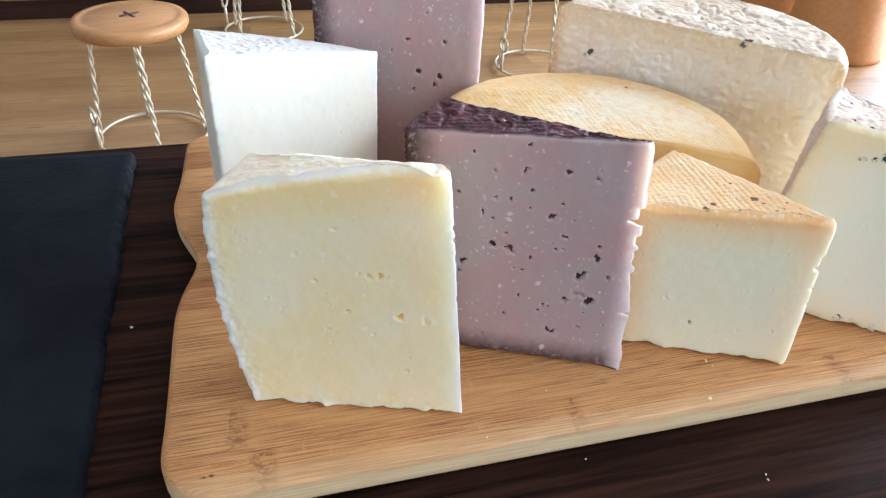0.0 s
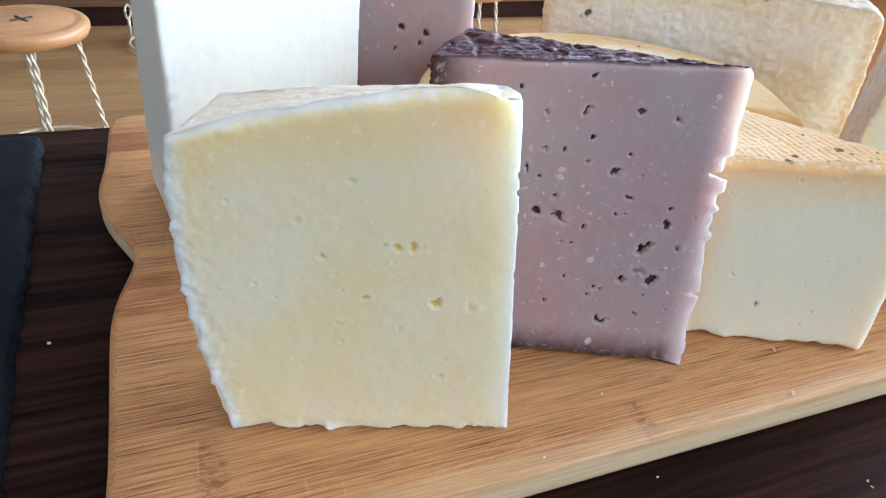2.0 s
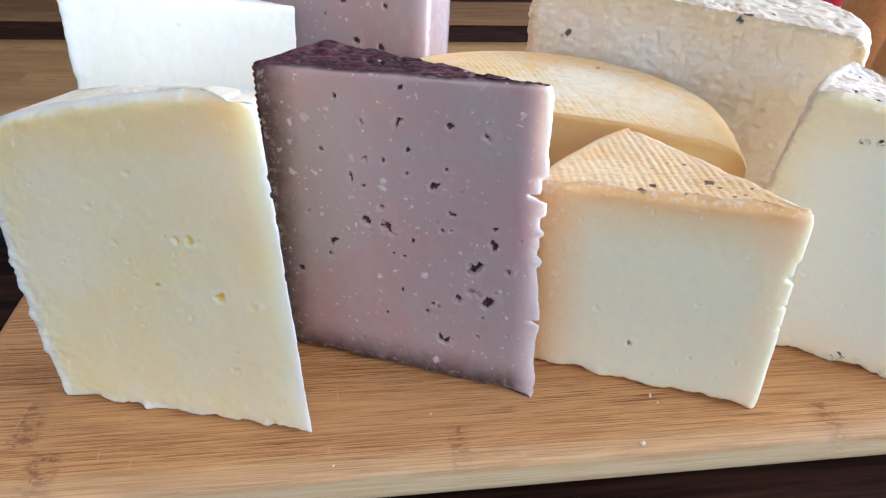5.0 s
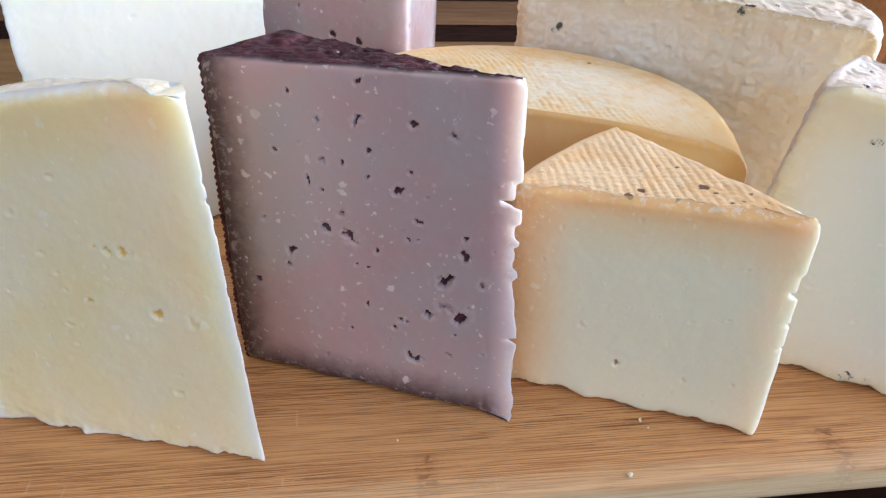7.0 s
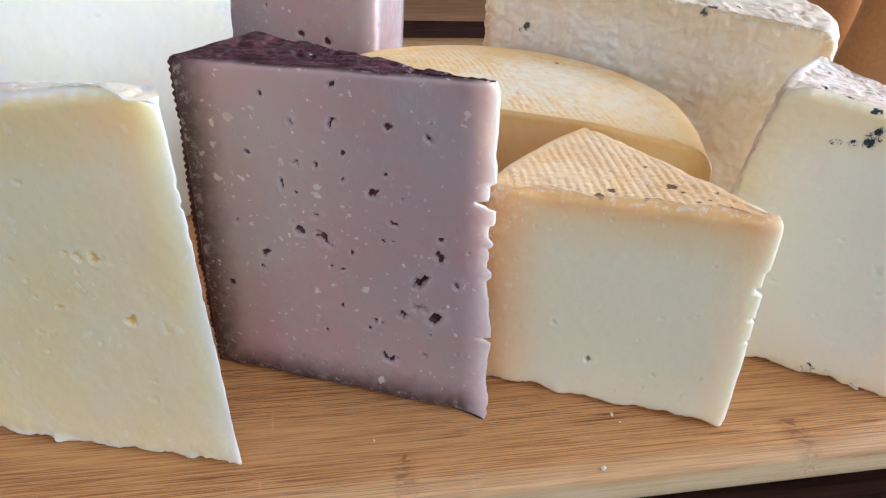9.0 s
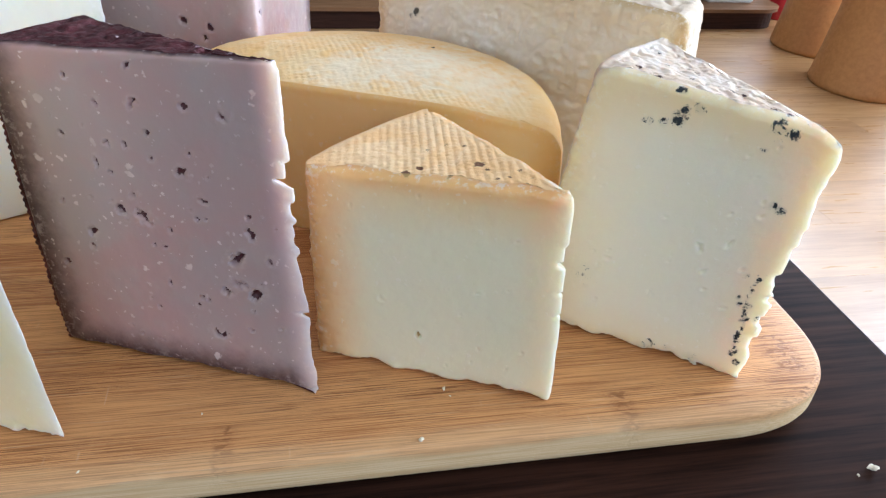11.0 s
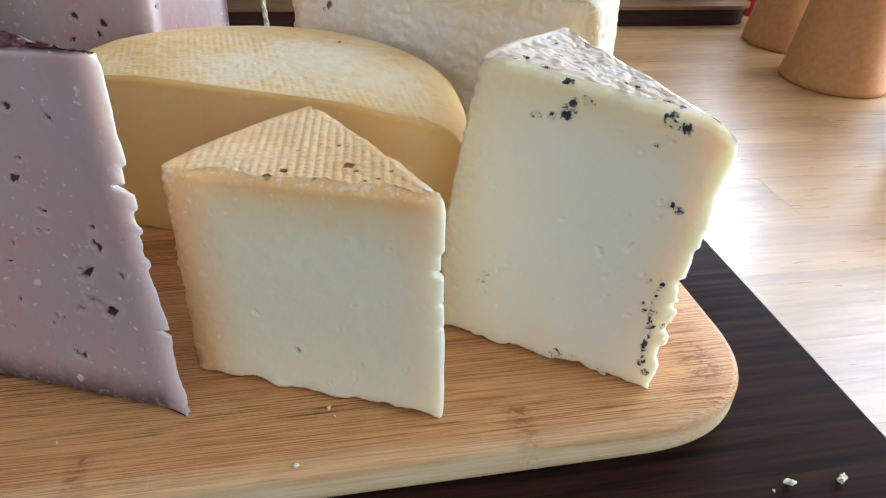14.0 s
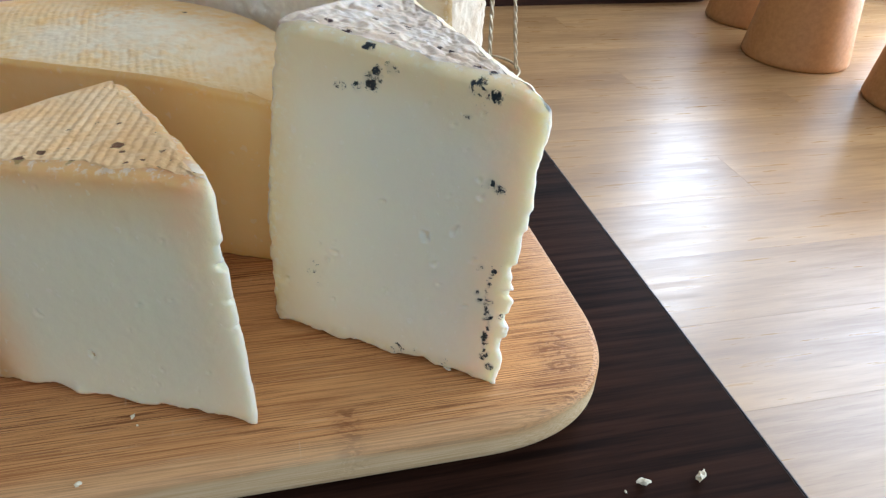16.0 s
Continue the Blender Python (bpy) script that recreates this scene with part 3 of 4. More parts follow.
    if crust:
        near_edge = np.where(on_side & cut[column], np.exp(-rim / 0.004) * (1 - np.exp(-top_gap / 0.0012)), 0)
        verts[:, :2] += out[column] * (near_edge * crust * value_noise(verts, 0.0025, seed + 81, 2))[:, None]
    # bites out of the upright edge, which crumbles all along
    if notch_at is not None:
        follow = np.where(on_side, 1.0, np.where(level > 1, np.clip(1 - (level - 1) * 4, 0, 1), 0))
        near = follow * np.exp(-((np.abs(along - notch_at) / 0.0028) ** 2))
        toward = centre - verts[:, :2]
        toward /= np.linalg.norm(toward, axis=1, keepdims=True) + 1e-9
        verts[:, :2] += toward * (near * frayed * np.clip(value_noise(verts * (0.2, 0.2, 1), 0.0045, seed + 77, 3) + 0.15, 0, 1))[:, None]
        for z, half, depth in notches:
            near = follow * np.exp(-((np.abs(along - notch_at) / 0.0045) ** 2))
            here = 1 - smooth(np.abs(verts[:, 2] - z / 1000 + 0.0009 * value_noise(verts, 0.0024, seed + 71, 2)), half / 1000 * 0.6, half / 1000)
            toward = centre - verts[:, :2]
            toward /= np.linalg.norm(toward, axis=1, keepdims=True) + 1e-9
            verts[:, :2] += toward * (near * here * depth / 1000)[:, None]
    # the lower edge of the cut is uneven
    gap = ragged * 1.0 * np.clip(value_noise(verts * (1, 1, 0), 0.0055, seed + 91, 4) * 1.4 + 0.1, 0, 1)
    verts[:, 2] += np.where(on_side & cut[column], gap * np.exp(-verts[:, 2] / 0.003), 0)
    verts[:, 2] = np.maximum(verts[:, 2], 0.0003)
    base = np.array([*centre, 0.0])
    root = empty(name, label, "cheese", pose(*base))
    face_kind = np.where((level[quads] >= 0).all(1) & (level[quads] <= 1).all(1), kinds[column[quads[:, 0]]], 3)
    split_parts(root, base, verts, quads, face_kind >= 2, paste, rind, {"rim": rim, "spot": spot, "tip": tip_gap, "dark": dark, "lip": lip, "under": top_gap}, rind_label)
    return root


def wedge_outlines(low, high, bulge, soft=5, step=0.0008, counts=None):
    """Outlines of a wedge from its corners: rim end, apex, other rim end."""
    made = []
    lengths = [np.linalg.norm(np.subtract(high[k][:2], high[(k + 1) % 3][:2])) for k in range(3)]
    counts = [max(int(v / (step if k < 2 else step * 1.4)), 8) for k, v in enumerate(lengths)]
    for corners in (low, high):
        c = [np.array(p[:2], float) for p in corners]
        line = np.concatenate([resampled([c[0], c[1]], counts[0]), resampled([c[1], c[2]], counts[1]), resampled(arc(c[2], c[0], bulge), counts[2])])
        made.append(rounded(line, soft))
    kinds = np.concatenate([np.full(m, k) for k, m in enumerate(counts)])
    return made[0], made[1], kinds, lengths[0]


def half_wheel(left, right, reach, step=0.0009, soft=4):
    """Half a wheel, cut along the line from left to right: its outline as a function of the level, and the kinds of its columns.
    reach(level) gives the radius."""
    a, b = np.array(left, float), np.array(right, float)
    mid, half = (a + b) / 2, np.linalg.norm(b - a) / 2
    u = (b - a) / (2 * half)
    v = np.array([-u[1], u[0]])
    n0, n1 = int(2 * half / step), int(math.pi * half / (step * 1.5))

    def shape(level):
        r = reach(level)
        s = np.linspace(0, math.pi, 80)[:, None]
        back = 0.0012 * max(0.0, level - 0.985) / 0.015
        rim = mid + r * (u * np.cos(s) + v * np.sin(s))
        return rounded(np.concatenate([resampled([mid - u * r, mid + u * r], n0) + v * back, resampled(rim, n1)]), soft)

    return shape, np.r_[np.zeros(n0, int), np.full(n1, 2)]


def barrel(radius, tall, r_top, r_bottom, bulge):
    """The radius of a wheel with rounded edges and a bulging side, by its level."""

    def reach(level):
        up, down, inset = (1 - level) * tall, level * tall, 0.0
        for gap, r in ((up, r_top), (down, r_bottom)):
            if gap < r:
                inset += r - math.sqrt(max(r * r - (r - gap) ** 2, 0))
        return radius - inset + bulge * math.sin(math.pi * level)

    return reach


# ---- the room ----
def slab(name, u0, u1, v0, v1, z0, z1, material, label=""):
    ob = part(name, box(u0, u1, v0, v1, z0, z1), material)
    ob.matrix_world = ROOM
    return tagged(ob, label, kind="structure")


def wall_with_windows(name, fixed, thick, start, end, openings, along_u):
    """A wall from the floor to the ceiling with openings (from, to, low, high)."""
    bm = bmesh.new()

    def block(a, b, z0, z1):
        if b - a > 0.001 and z1 - z0 > 0.001:
            if along_u:
                box(a, b, fixed, fixed + thick, z0, z1, bm=bm)
            else:
                box(fixed, fixed + thick, a, b, z0, z1, bm=bm)

    at = start
    for a, b, z0, z1 in openings:
        block(at, a, FLOOR_Z, CEILING_Z)
        block(a, b, FLOOR_Z, z0)
        block(a, b, z1, CEILING_Z)
        at = b
    block(at, end, FLOOR_Z, CEILING_Z)
    ob = part(name, bm, M["wall"])
    ob.matrix_world = ROOM
    return tagged(ob, "pale plastered wall with window openings", kind="structure")


def window(name, fixed, thick, a, b, z0, z1, along_u, bars):
    root = new(name)
    root.matrix_world = ROOM
    tagged(root, "large window with pale painted frame", kind="structure")

    def piece(label, p0, p1, q0, q1, depth, material, mid):
        lo, hi = mid - depth / 2, mid + depth / 2
        bm = box(p0, p1, lo, hi, q0, q1) if along_u else box(lo, hi, p0, p1, q0, q1)
        return part(label, bm, material, root)

    mid, w = fixed + thick * 0.5, 0.05
    piece("window_frame", a, b, z0, z0 + w, 0.06, M["frame"], mid)
    piece("window_frame", a, b, z1 - w, z1, 0.06, M["frame"], mid)
    for k in range(bars + 1):
        p = a + (b - a - w) * k / bars
        piece("window_frame", p, p + w, z0 + w, z1 - w, 0.06, M["frame"], mid)
        if k < bars:
            pane = piece("pane", p + w, a + (b - a - w) * (k + 1) / bars, z0 + w, z1 - w, 0.004, M["glass"], mid)
            pane.visible_shadow = False
    return root


floor_base = slab("floor", WALL_L - 0.2, WALL_U + 0.2, WALL_F - 0.2, WALL_V + 0.2, FLOOR_Z - 0.1, FLOOR_Z - 0.010, M["gap"], "light oak laminate floor in long planks")
slab("ceiling", WALL_L - 0.2, WALL_U + 0.2, WALL_F - 0.2, WALL_V + 0.2, CEILING_Z, CEILING_Z + 0.1, M["ceiling"], "white painted ceiling")
wall_with_windows("wall_right", WALL_U, 0.2, WALL_F, WALL_V, [(-1.6, 0.5, 0.0, 1.7), (0.8, 2.5, -0.55, 1.7)], False)
wall_with_windows("wall_back", WALL_V, 0.2, WALL_L, WALL_U + 0.2, [(2.22, 2.78, 0.1, 1.9)], True)
wall_with_windows("wall_left", WALL_L - 0.2, 0.2, WALL_F, WALL_V, [], False)
wall_with_windows("wall_front", WALL_F - 0.2, 0.2, WALL_L, WALL_U, [(-1.6, 0.8, 0.25, 1.75)], True)
window("window_1", WALL_U, 0.2, -1.6, 0.5, 0.0, 1.7, False, 2)
window("window_2", WALL_U, 0.2, 0.8, 2.5, -0.55, 1.7, False, 2)
window("window_4", WALL_V, 0.2, 2.22, 2.78, 0.1, 1.9, True, 1)
# unseen opening, added to hold the front fill
window("window_3", WALL_F - 0.2, 0.2, -1.6, 0.8, 0.25, 1.75, True, 2)


# ---- the table ----
table = empty("table", "dark wenge laminate table with square edges", "table", ROOM @ pose(0, 0, FLOOR_Z))
TU0, TU1, TV0, TV1 = -0.85, 0.413, -0.55, 0.4985
top = part("tabletop", box(TU0, TU1, TV0, TV1, TABLE_Z - 0.028 - FLOOR_Z, TABLE_Z - FLOOR_Z, 0.0008), M["table"], table)
# added grey strip that paints the sheen on the table's edge
part("edge_band", box(TU1, TU1 + 0.0011, TV0 + 0.001, TV1 - 0.001, TABLE_Z - 0.027 - FLOOR_Z, TABLE_Z - 0.0004 - FLOOR_Z, 0.0004), M["table_edge"], table, "thin grey strip standing in for the edge's sheen")
for lu in (TU0 + 0.04, TU1 - 0.10):
    for lv in (TV0 + 0.04, TV1 - 0.10):
        part("leg", box(lu, lu + 0.06, lv, lv + 0.06, 0.0, TABLE_Z - 0.028 - FLOOR_Z, 0.002), M["table"], table)


# ---- the cutting board ----
def corner(p, before, after, r, count=10, r_after=None):
    """A rounded corner at p between two neighbours; it may reach further along one of them."""
    p, a, b = (np.array(q, float) for q in (p, before, after))
    a, b = p + (a - p) / np.linalg.norm(a - p) * r, p + (b - p) / np.linalg.norm(b - p) * (r_after or r)
    s = np.linspace(0, 1, count)[:, None]
    return (1 - s) ** 2 * a + 2 * s * (1 - s) * p + s**2 * b


def cutting_board():
    wide, deep = 0.3980, 0.305
    front_l, front_r, back_r, back_l = (0.0, 0.0), (wide, 0.003), (wide - 0.004, deep), (0.0, deep)
    s = np.linspace(0, 1, 60)
    side_v = 0.262 - s * 0.222
    side_u = 0.0105 * np.exp(-(((side_v - 0.155) / 0.027) ** 2)) - 0.0035 * np.exp(-(((side_v - 0.212) / 0.025) ** 2)) + 0.001 * np.sin(side_v * 20)
    line = np.concatenate([corner(front_l, (0, 0.1), (0.1, 0), 0.026), corner(front_r, (0.1, 0), (wide, 0.1), 0.050, 16, 0.046), corner(back_r, (wide, 0.1), (0.1, deep), 0.04),
                           corner(back_l, (0.1, deep), (0, 0.1), 0.018), np.stack([side_u, side_v], 1)])
    line = rounded(resampled(np.r_[line, line[:1]], 900), 6)
    verts, quads, column, level = loft(line, line, 16, TABLE_Z + 0.0003, lambda p: np.zeros(len(p)), 0.0028, 0.0075, 12)
    ob = link_mesh("cutting_board", verts.tolist(), quads.tolist(), M["bamboo"])
    ob.matrix_world = BOARD
    return tagged(ob, "light bamboo cutting board with rounded corners and waisted end", "cutting board")


cutting_board()


# ---- the slate ----
def slate_plate():
    line = resampled([(-0.2275, 0.4270), (-0.52, 0.345), (-0.42, 0.060), (-0.1125, 0.130), (-0.2275, 0.4270)], 700)
    n = len(line)
    p = np.c_[line, np.zeros(n)]
    ahead = np.roll(line, -1, 0) - np.roll(line, 1, 0)
    out = np.stack([ahead[:, 1], -ahead[:, 0]], 1) / np.linalg.norm(ahead, axis=1, keepdims=True)
    chips = np.minimum(value_noise(p, 0.008, 3, 3), 0.1) * 0.0036 + value_noise(p, 0.05, 4, 2) * 0.0015
    low = line + out * 0.0025 + out * chips[:, None] * 0.6
    high = line + out * chips[:, None]
    verts, quads, column, level = loft(low - low.mean(0), high - low.mean(0), 8, 0.0, lambda q: np.full(len(q), 0.0058), 0.0006, 0.0004, 30)
    side = (level > 0) & (level < 1)
    push = value_noise(verts, 0.004, 8, 3) * 0.0011
    verts[:, :2] += out[column] * np.where(side, push, 0)[:, None]
    verts[:, 2] += np.where(level > 1, value_noise(verts, 0.03, 9, 4) * 0.0004, 0)
    ob = link_mesh("slate_plate", verts.tolist(), quads.tolist(), M["slate"])
    ob.matrix_world = pose(*low.mean(0), TABLE_Z + 0.0002)
    return tagged(ob, "black slate serving plate with rough chipped edges on the table", "slate plate")


slate_plate()


# ---- the cheeses ----
def wedge(name, label, low, high, bulge, paste, rind, seed, soft=5, tip=(0.0, 0.01), heel=(0.0, 0.01), bow=0.0, hump=0.0, step=0.0008, **more):
    """tip and heel: how far the top drops at the apex and at the first rim corner, and from how far."""
    a, b, kinds, first = wedge_outlines(low, high, bulge, soft, step)
    flat = plane_through(*high)
    # the rim bows outwards at half height
    n = len(a)
    k0, k1 = int((kinds == 0).sum()), int((kinds == 1).sum())
    reach = np.r_[np.linspace(1, 0, k0) ** 2, np.linspace(0, 1, k1) ** 2, np.ones(n - k0 - k1)]
    away = np.array(high[0][:2]) - np.array(high[1][:2])
    # the rounding fades out at the sharp corners
    steps = np.linalg.norm(np.roll(b, -1, 0) - b, axis=1)
    run = np.r_[0, np.cumsum(steps)[:-1]]
    more["ease"] = 1 - sum(0.85 * np.exp(-(((run - at + run[-1] / 2) % run[-1] - run[-1] / 2) / 0.005) ** 2) for at in (0.0, run[k0], run[k0 + k1]))
    more["sway"] = reach[:, None] * away / np.linalg.norm(away) * bow

    def z_high(p):
        z = flat(p)
        s = np.clip((p - np.array(high[0][:2])) @ ((np.array(high[1][:2]) - np.array(high[0][:2])) / np.sum((np.array(high[1][:2]) - np.array(high[0][:2])) ** 2)), 0, 1)
        z = z + hump * 4 * s * (1 - s)
        for spot, (drop, reach) in ((high[1], tip), (high[0], heel)):
            z = z - drop * (1 - np.clip(np.linalg.norm(p - np.array(spot[:2]), axis=1) / reach, 0, 1)) ** 2
        return z

    return cheese(name, label, a, b, kinds, z_high, paste, rind, seed, notch_at=first, step=step, **more)


# pale yellow wedge at the front of the board
wedge("cheese_wedge", "pale yellow cheese wedge with a floury white rind on the board",
      [(-0.0650, 0.2050), (0.0252, 0.2105), (-0.066, 0.243)], [(-0.0795, 0.2175, 0.0950), (0.0148, 0.2150, 0.1175), (-0.0735, 0.2570, 0.0925)], 0.02,
      M["a_paste"], M["a_rind"], 11, soft=30, step=0.00055, round_high=0.0035, round_low=0.0015, ragged=0.0026, wave=0.0007, tiny=8, rough=0.0003, bow=0.0055, tip=(0.0030, 0.020), crust=0.0018, hump=0.003,
      pits=[(53.9, 68.8, 1.1, 0.8), (57.6, 68.7, 1.3, 1.3), (62.5, 69.1, 1.7, 1.1), (47.1, 87.9, 0.8, 0.6), (32, 75, 0.9, 0.35), (37.2, 63.8, 0.9, 0.9), (47.9, 51.4, 1.0, 1.2), (67.6, 50.7, 1.5, 1.2), (77.5, 49.8, 1.8, 0.4),
            (23.6, 49.7, 0.8, 0.7), (39.4, 35.4, 0.8, 0.9), (39.4, 41.4, 1.1, 0.35), (56.2, 40.8, 0.7, 0.6), (68.9, 30.4, 0.8, 0.5), (67.4, 23.0, 1.2, 0.5), (15.2, 79.0, 0.8, 0.4)],
      notches=[(93, 1.2, 1.2), (88, 0.8, 1.6), (80, 2, 0.8), (62, 1.5, 0.8)], rind_label="floury white rind")

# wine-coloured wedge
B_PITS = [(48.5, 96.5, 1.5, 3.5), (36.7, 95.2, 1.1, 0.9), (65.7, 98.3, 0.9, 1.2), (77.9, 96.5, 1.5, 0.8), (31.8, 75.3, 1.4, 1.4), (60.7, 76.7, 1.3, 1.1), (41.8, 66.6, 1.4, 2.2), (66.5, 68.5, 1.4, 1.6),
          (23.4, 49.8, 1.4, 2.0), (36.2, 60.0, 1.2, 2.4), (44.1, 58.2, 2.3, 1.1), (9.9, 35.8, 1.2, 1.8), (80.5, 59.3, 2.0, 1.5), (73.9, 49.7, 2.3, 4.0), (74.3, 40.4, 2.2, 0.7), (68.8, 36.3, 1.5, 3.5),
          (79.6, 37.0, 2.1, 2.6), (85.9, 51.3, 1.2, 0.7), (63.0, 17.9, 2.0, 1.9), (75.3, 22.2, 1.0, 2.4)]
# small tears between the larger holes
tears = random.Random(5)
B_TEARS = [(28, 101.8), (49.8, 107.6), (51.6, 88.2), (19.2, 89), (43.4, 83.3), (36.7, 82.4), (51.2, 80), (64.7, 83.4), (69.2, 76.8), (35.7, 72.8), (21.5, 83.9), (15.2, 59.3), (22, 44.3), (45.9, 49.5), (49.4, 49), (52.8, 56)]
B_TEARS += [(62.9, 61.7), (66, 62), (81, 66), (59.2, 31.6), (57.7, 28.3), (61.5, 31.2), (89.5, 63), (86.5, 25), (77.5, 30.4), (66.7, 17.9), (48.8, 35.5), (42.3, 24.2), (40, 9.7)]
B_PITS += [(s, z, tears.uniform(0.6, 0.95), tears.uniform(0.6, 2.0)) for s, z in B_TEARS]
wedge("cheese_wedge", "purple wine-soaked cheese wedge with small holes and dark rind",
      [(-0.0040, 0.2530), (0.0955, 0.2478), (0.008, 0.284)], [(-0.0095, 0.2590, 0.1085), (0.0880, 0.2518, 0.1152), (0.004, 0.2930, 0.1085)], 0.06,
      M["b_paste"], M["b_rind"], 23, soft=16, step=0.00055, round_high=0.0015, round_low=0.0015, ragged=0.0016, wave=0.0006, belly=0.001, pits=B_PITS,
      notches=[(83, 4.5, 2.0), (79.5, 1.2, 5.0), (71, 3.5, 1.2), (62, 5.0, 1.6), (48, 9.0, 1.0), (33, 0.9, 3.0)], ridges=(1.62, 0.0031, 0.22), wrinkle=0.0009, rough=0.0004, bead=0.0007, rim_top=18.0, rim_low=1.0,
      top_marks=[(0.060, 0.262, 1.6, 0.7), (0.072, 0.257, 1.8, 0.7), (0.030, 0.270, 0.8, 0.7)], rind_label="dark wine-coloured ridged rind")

# ivory wedge with a ridged top
wedge("cheese_wedge", "ivory cheese wedge with ridged straw-coloured rind and dark specks",
      [(0.0830, 0.2685), (0.1768, 0.2609), (0.116, 0.321)], [(0.0820, 0.2700, 0.0755), (0.1732, 0.2613, 0.0820), (0.1145, 0.3280, 0.0770)], 0.05,
      M["c_paste"], M["c_rind"], 37, soft=190, step=0.00055, round_high=0.002, round_low=0.0015, ragged=0.0026, wave=0.0008, pits=[(40.5, 17.8, 1.3, 1.5), (61.2, 17.5, 0.8, 0.6), (50, 40, 0.5, 0.6)],
      notches=[(60, 5.0, 2.4), (57, 1.3, 5.5), (46.5, 0.8, 2.4), (37.5, 0.8, 2.0)], ridges=(0.25, 0.0027, 0.34), rough=0.0002, rim_low=9.0, rim_top=3.0, crust=0.0012,
      top_marks=[(x, y, r, w) for x, y, r, w in (
          (0.1146, 0.3177, 0.6, 0.7), (0.1217, 0.286, 1.3, 0.45), (0.127, 0.291, 1.1, 0.6), (0.133, 0.2915, 1.0, 0.55), (0.1217, 0.2735, 1.1, 0.8), (0.1276, 0.276, 1.0, 0.5), (0.1189, 0.269, 1.9, 0.75), (0.1146, 0.2685, 0.9, 0.6),
          (0.1396, 0.2776, 1.9, 0.75), (0.1428, 0.2742, 1.2, 0.75), (0.1318, 0.2668, 1.4, 0.8), (0.1373, 0.2665, 0.9, 0.5), (0.1466, 0.2681, 1.1, 0.65), (0.1501, 0.2705, 1.0, 0.7), (0.1526, 0.2755, 1.2, 0.55),
          (0.1553, 0.2663, 1.1, 0.5), (0.1657, 0.2645, 1.6, 0.85), (0.1469, 0.2883, 1.0, 0.6), (0.1498, 0.2865, 0.9, 0.6), (0.157, 0.271, 1.0, 0.5))], rind_label="ridged straw-coloured rind")

# half wheel lying behind
D_CUT = (Vector((-0.0110, 0.3515)), Vector((0.1630, 0.3425)))


def d_top(p):
    """Higher behind the cut, and rounded off towards the rim."""
    mid = np.array((D_CUT[0] + D_CUT[1]) / 2)
    return 0.0705 + 0.0050 * smooth(p[:, 1] - 0.347, 0.0, 0.045) - 0.0035 * smooth(np.linalg.norm(p - mid, axis=1), 0.035, 0.08)


shape, kinds = half_wheel(*D_CUT, barrel(0.0890, 0.073, 0.012, 0.010, 0.0020))
cheese("half_cheese_wheel", "golden half wheel of cheese with ridged rind behind the wedges", shape(0.5), shape(0.5), kinds, d_top, M["d_paste"], M["d_rind"], 41, shape=shape,
       wave=0.0007, rough=0.0002, ragged=0.0006, ridges=(0.45, 0.0027, 0.30), top_marks=[(0.1000, 0.4083, 2.2, -0.9), (0.098, 0.382, 28, 0.95), (0.070, 0.366, 17, 0.85), (0.128, 0.372, 17, 0.8)], rings=80, rind_label="golden ridged rind")

# blue-veined wedge at the end of the board
E_MARKS = [(25.9, 90.4, 1.7, 0.55), (35.9, 93.2, 2.2, 0.85), (37, 95.5, 1.8, 0.8), (31.5, 91.4, 1.5, 0.55), (40.5, 96.7, 1.5, 0.7), (62.8, 88.5, 1.1, 0.8), (65.6, 91.5, 2.0, 0.3), (64.0, 95.3, 2.0, 0.6), (68.8, 94.9, 2.0, 0.65),
           (70.6, 70.8, 1.3, 0.65), (73.2, 69.8, 1.6, 0.7), (71.5, 72, 2.0, 0.3), (2.4, 56.9, 1.8, 0.65), (18.6, 28.3, 3.4, 0.36), (19.7, 21.7, 1.1, 0.36)]
# the vein beside the upright edge: a broken line with short side shoots
veins = random.Random(8)
E_MARKS += [(74.6 - 0.055 * (z - 18) + veins.uniform(-0.8, 0.8), z, veins.uniform(0.55, 1.0), veins.uniform(0.6, 0.95)) for z in np.arange(11, 33, 0.9).tolist()]
E_MARKS += [(73.6 + 0.1 * (z - 36) + veins.uniform(-0.9, 0.9), z, veins.uniform(0.5, 0.9), veins.uniform(0.5, 0.85)) for z in np.arange(30, 44, 1.2).tolist()]
E_MARKS += [(70.8, 43.6, 1.3, 0.75), (70.4, 34.3, 1.1, 0.85), (71.6, 31.9, 1.1, 0.8), (78.7, 27.4, 1.1, 0.55), (75.5, 45, 3.0, 0.25), (76.8, 7.2, 1.4, 0.7), (46.5, 3.5, 2.0, 0.5), (52.6, 4.2, 1.8, 0.5), (62.1, 3.5, 2.0, 0.45)]
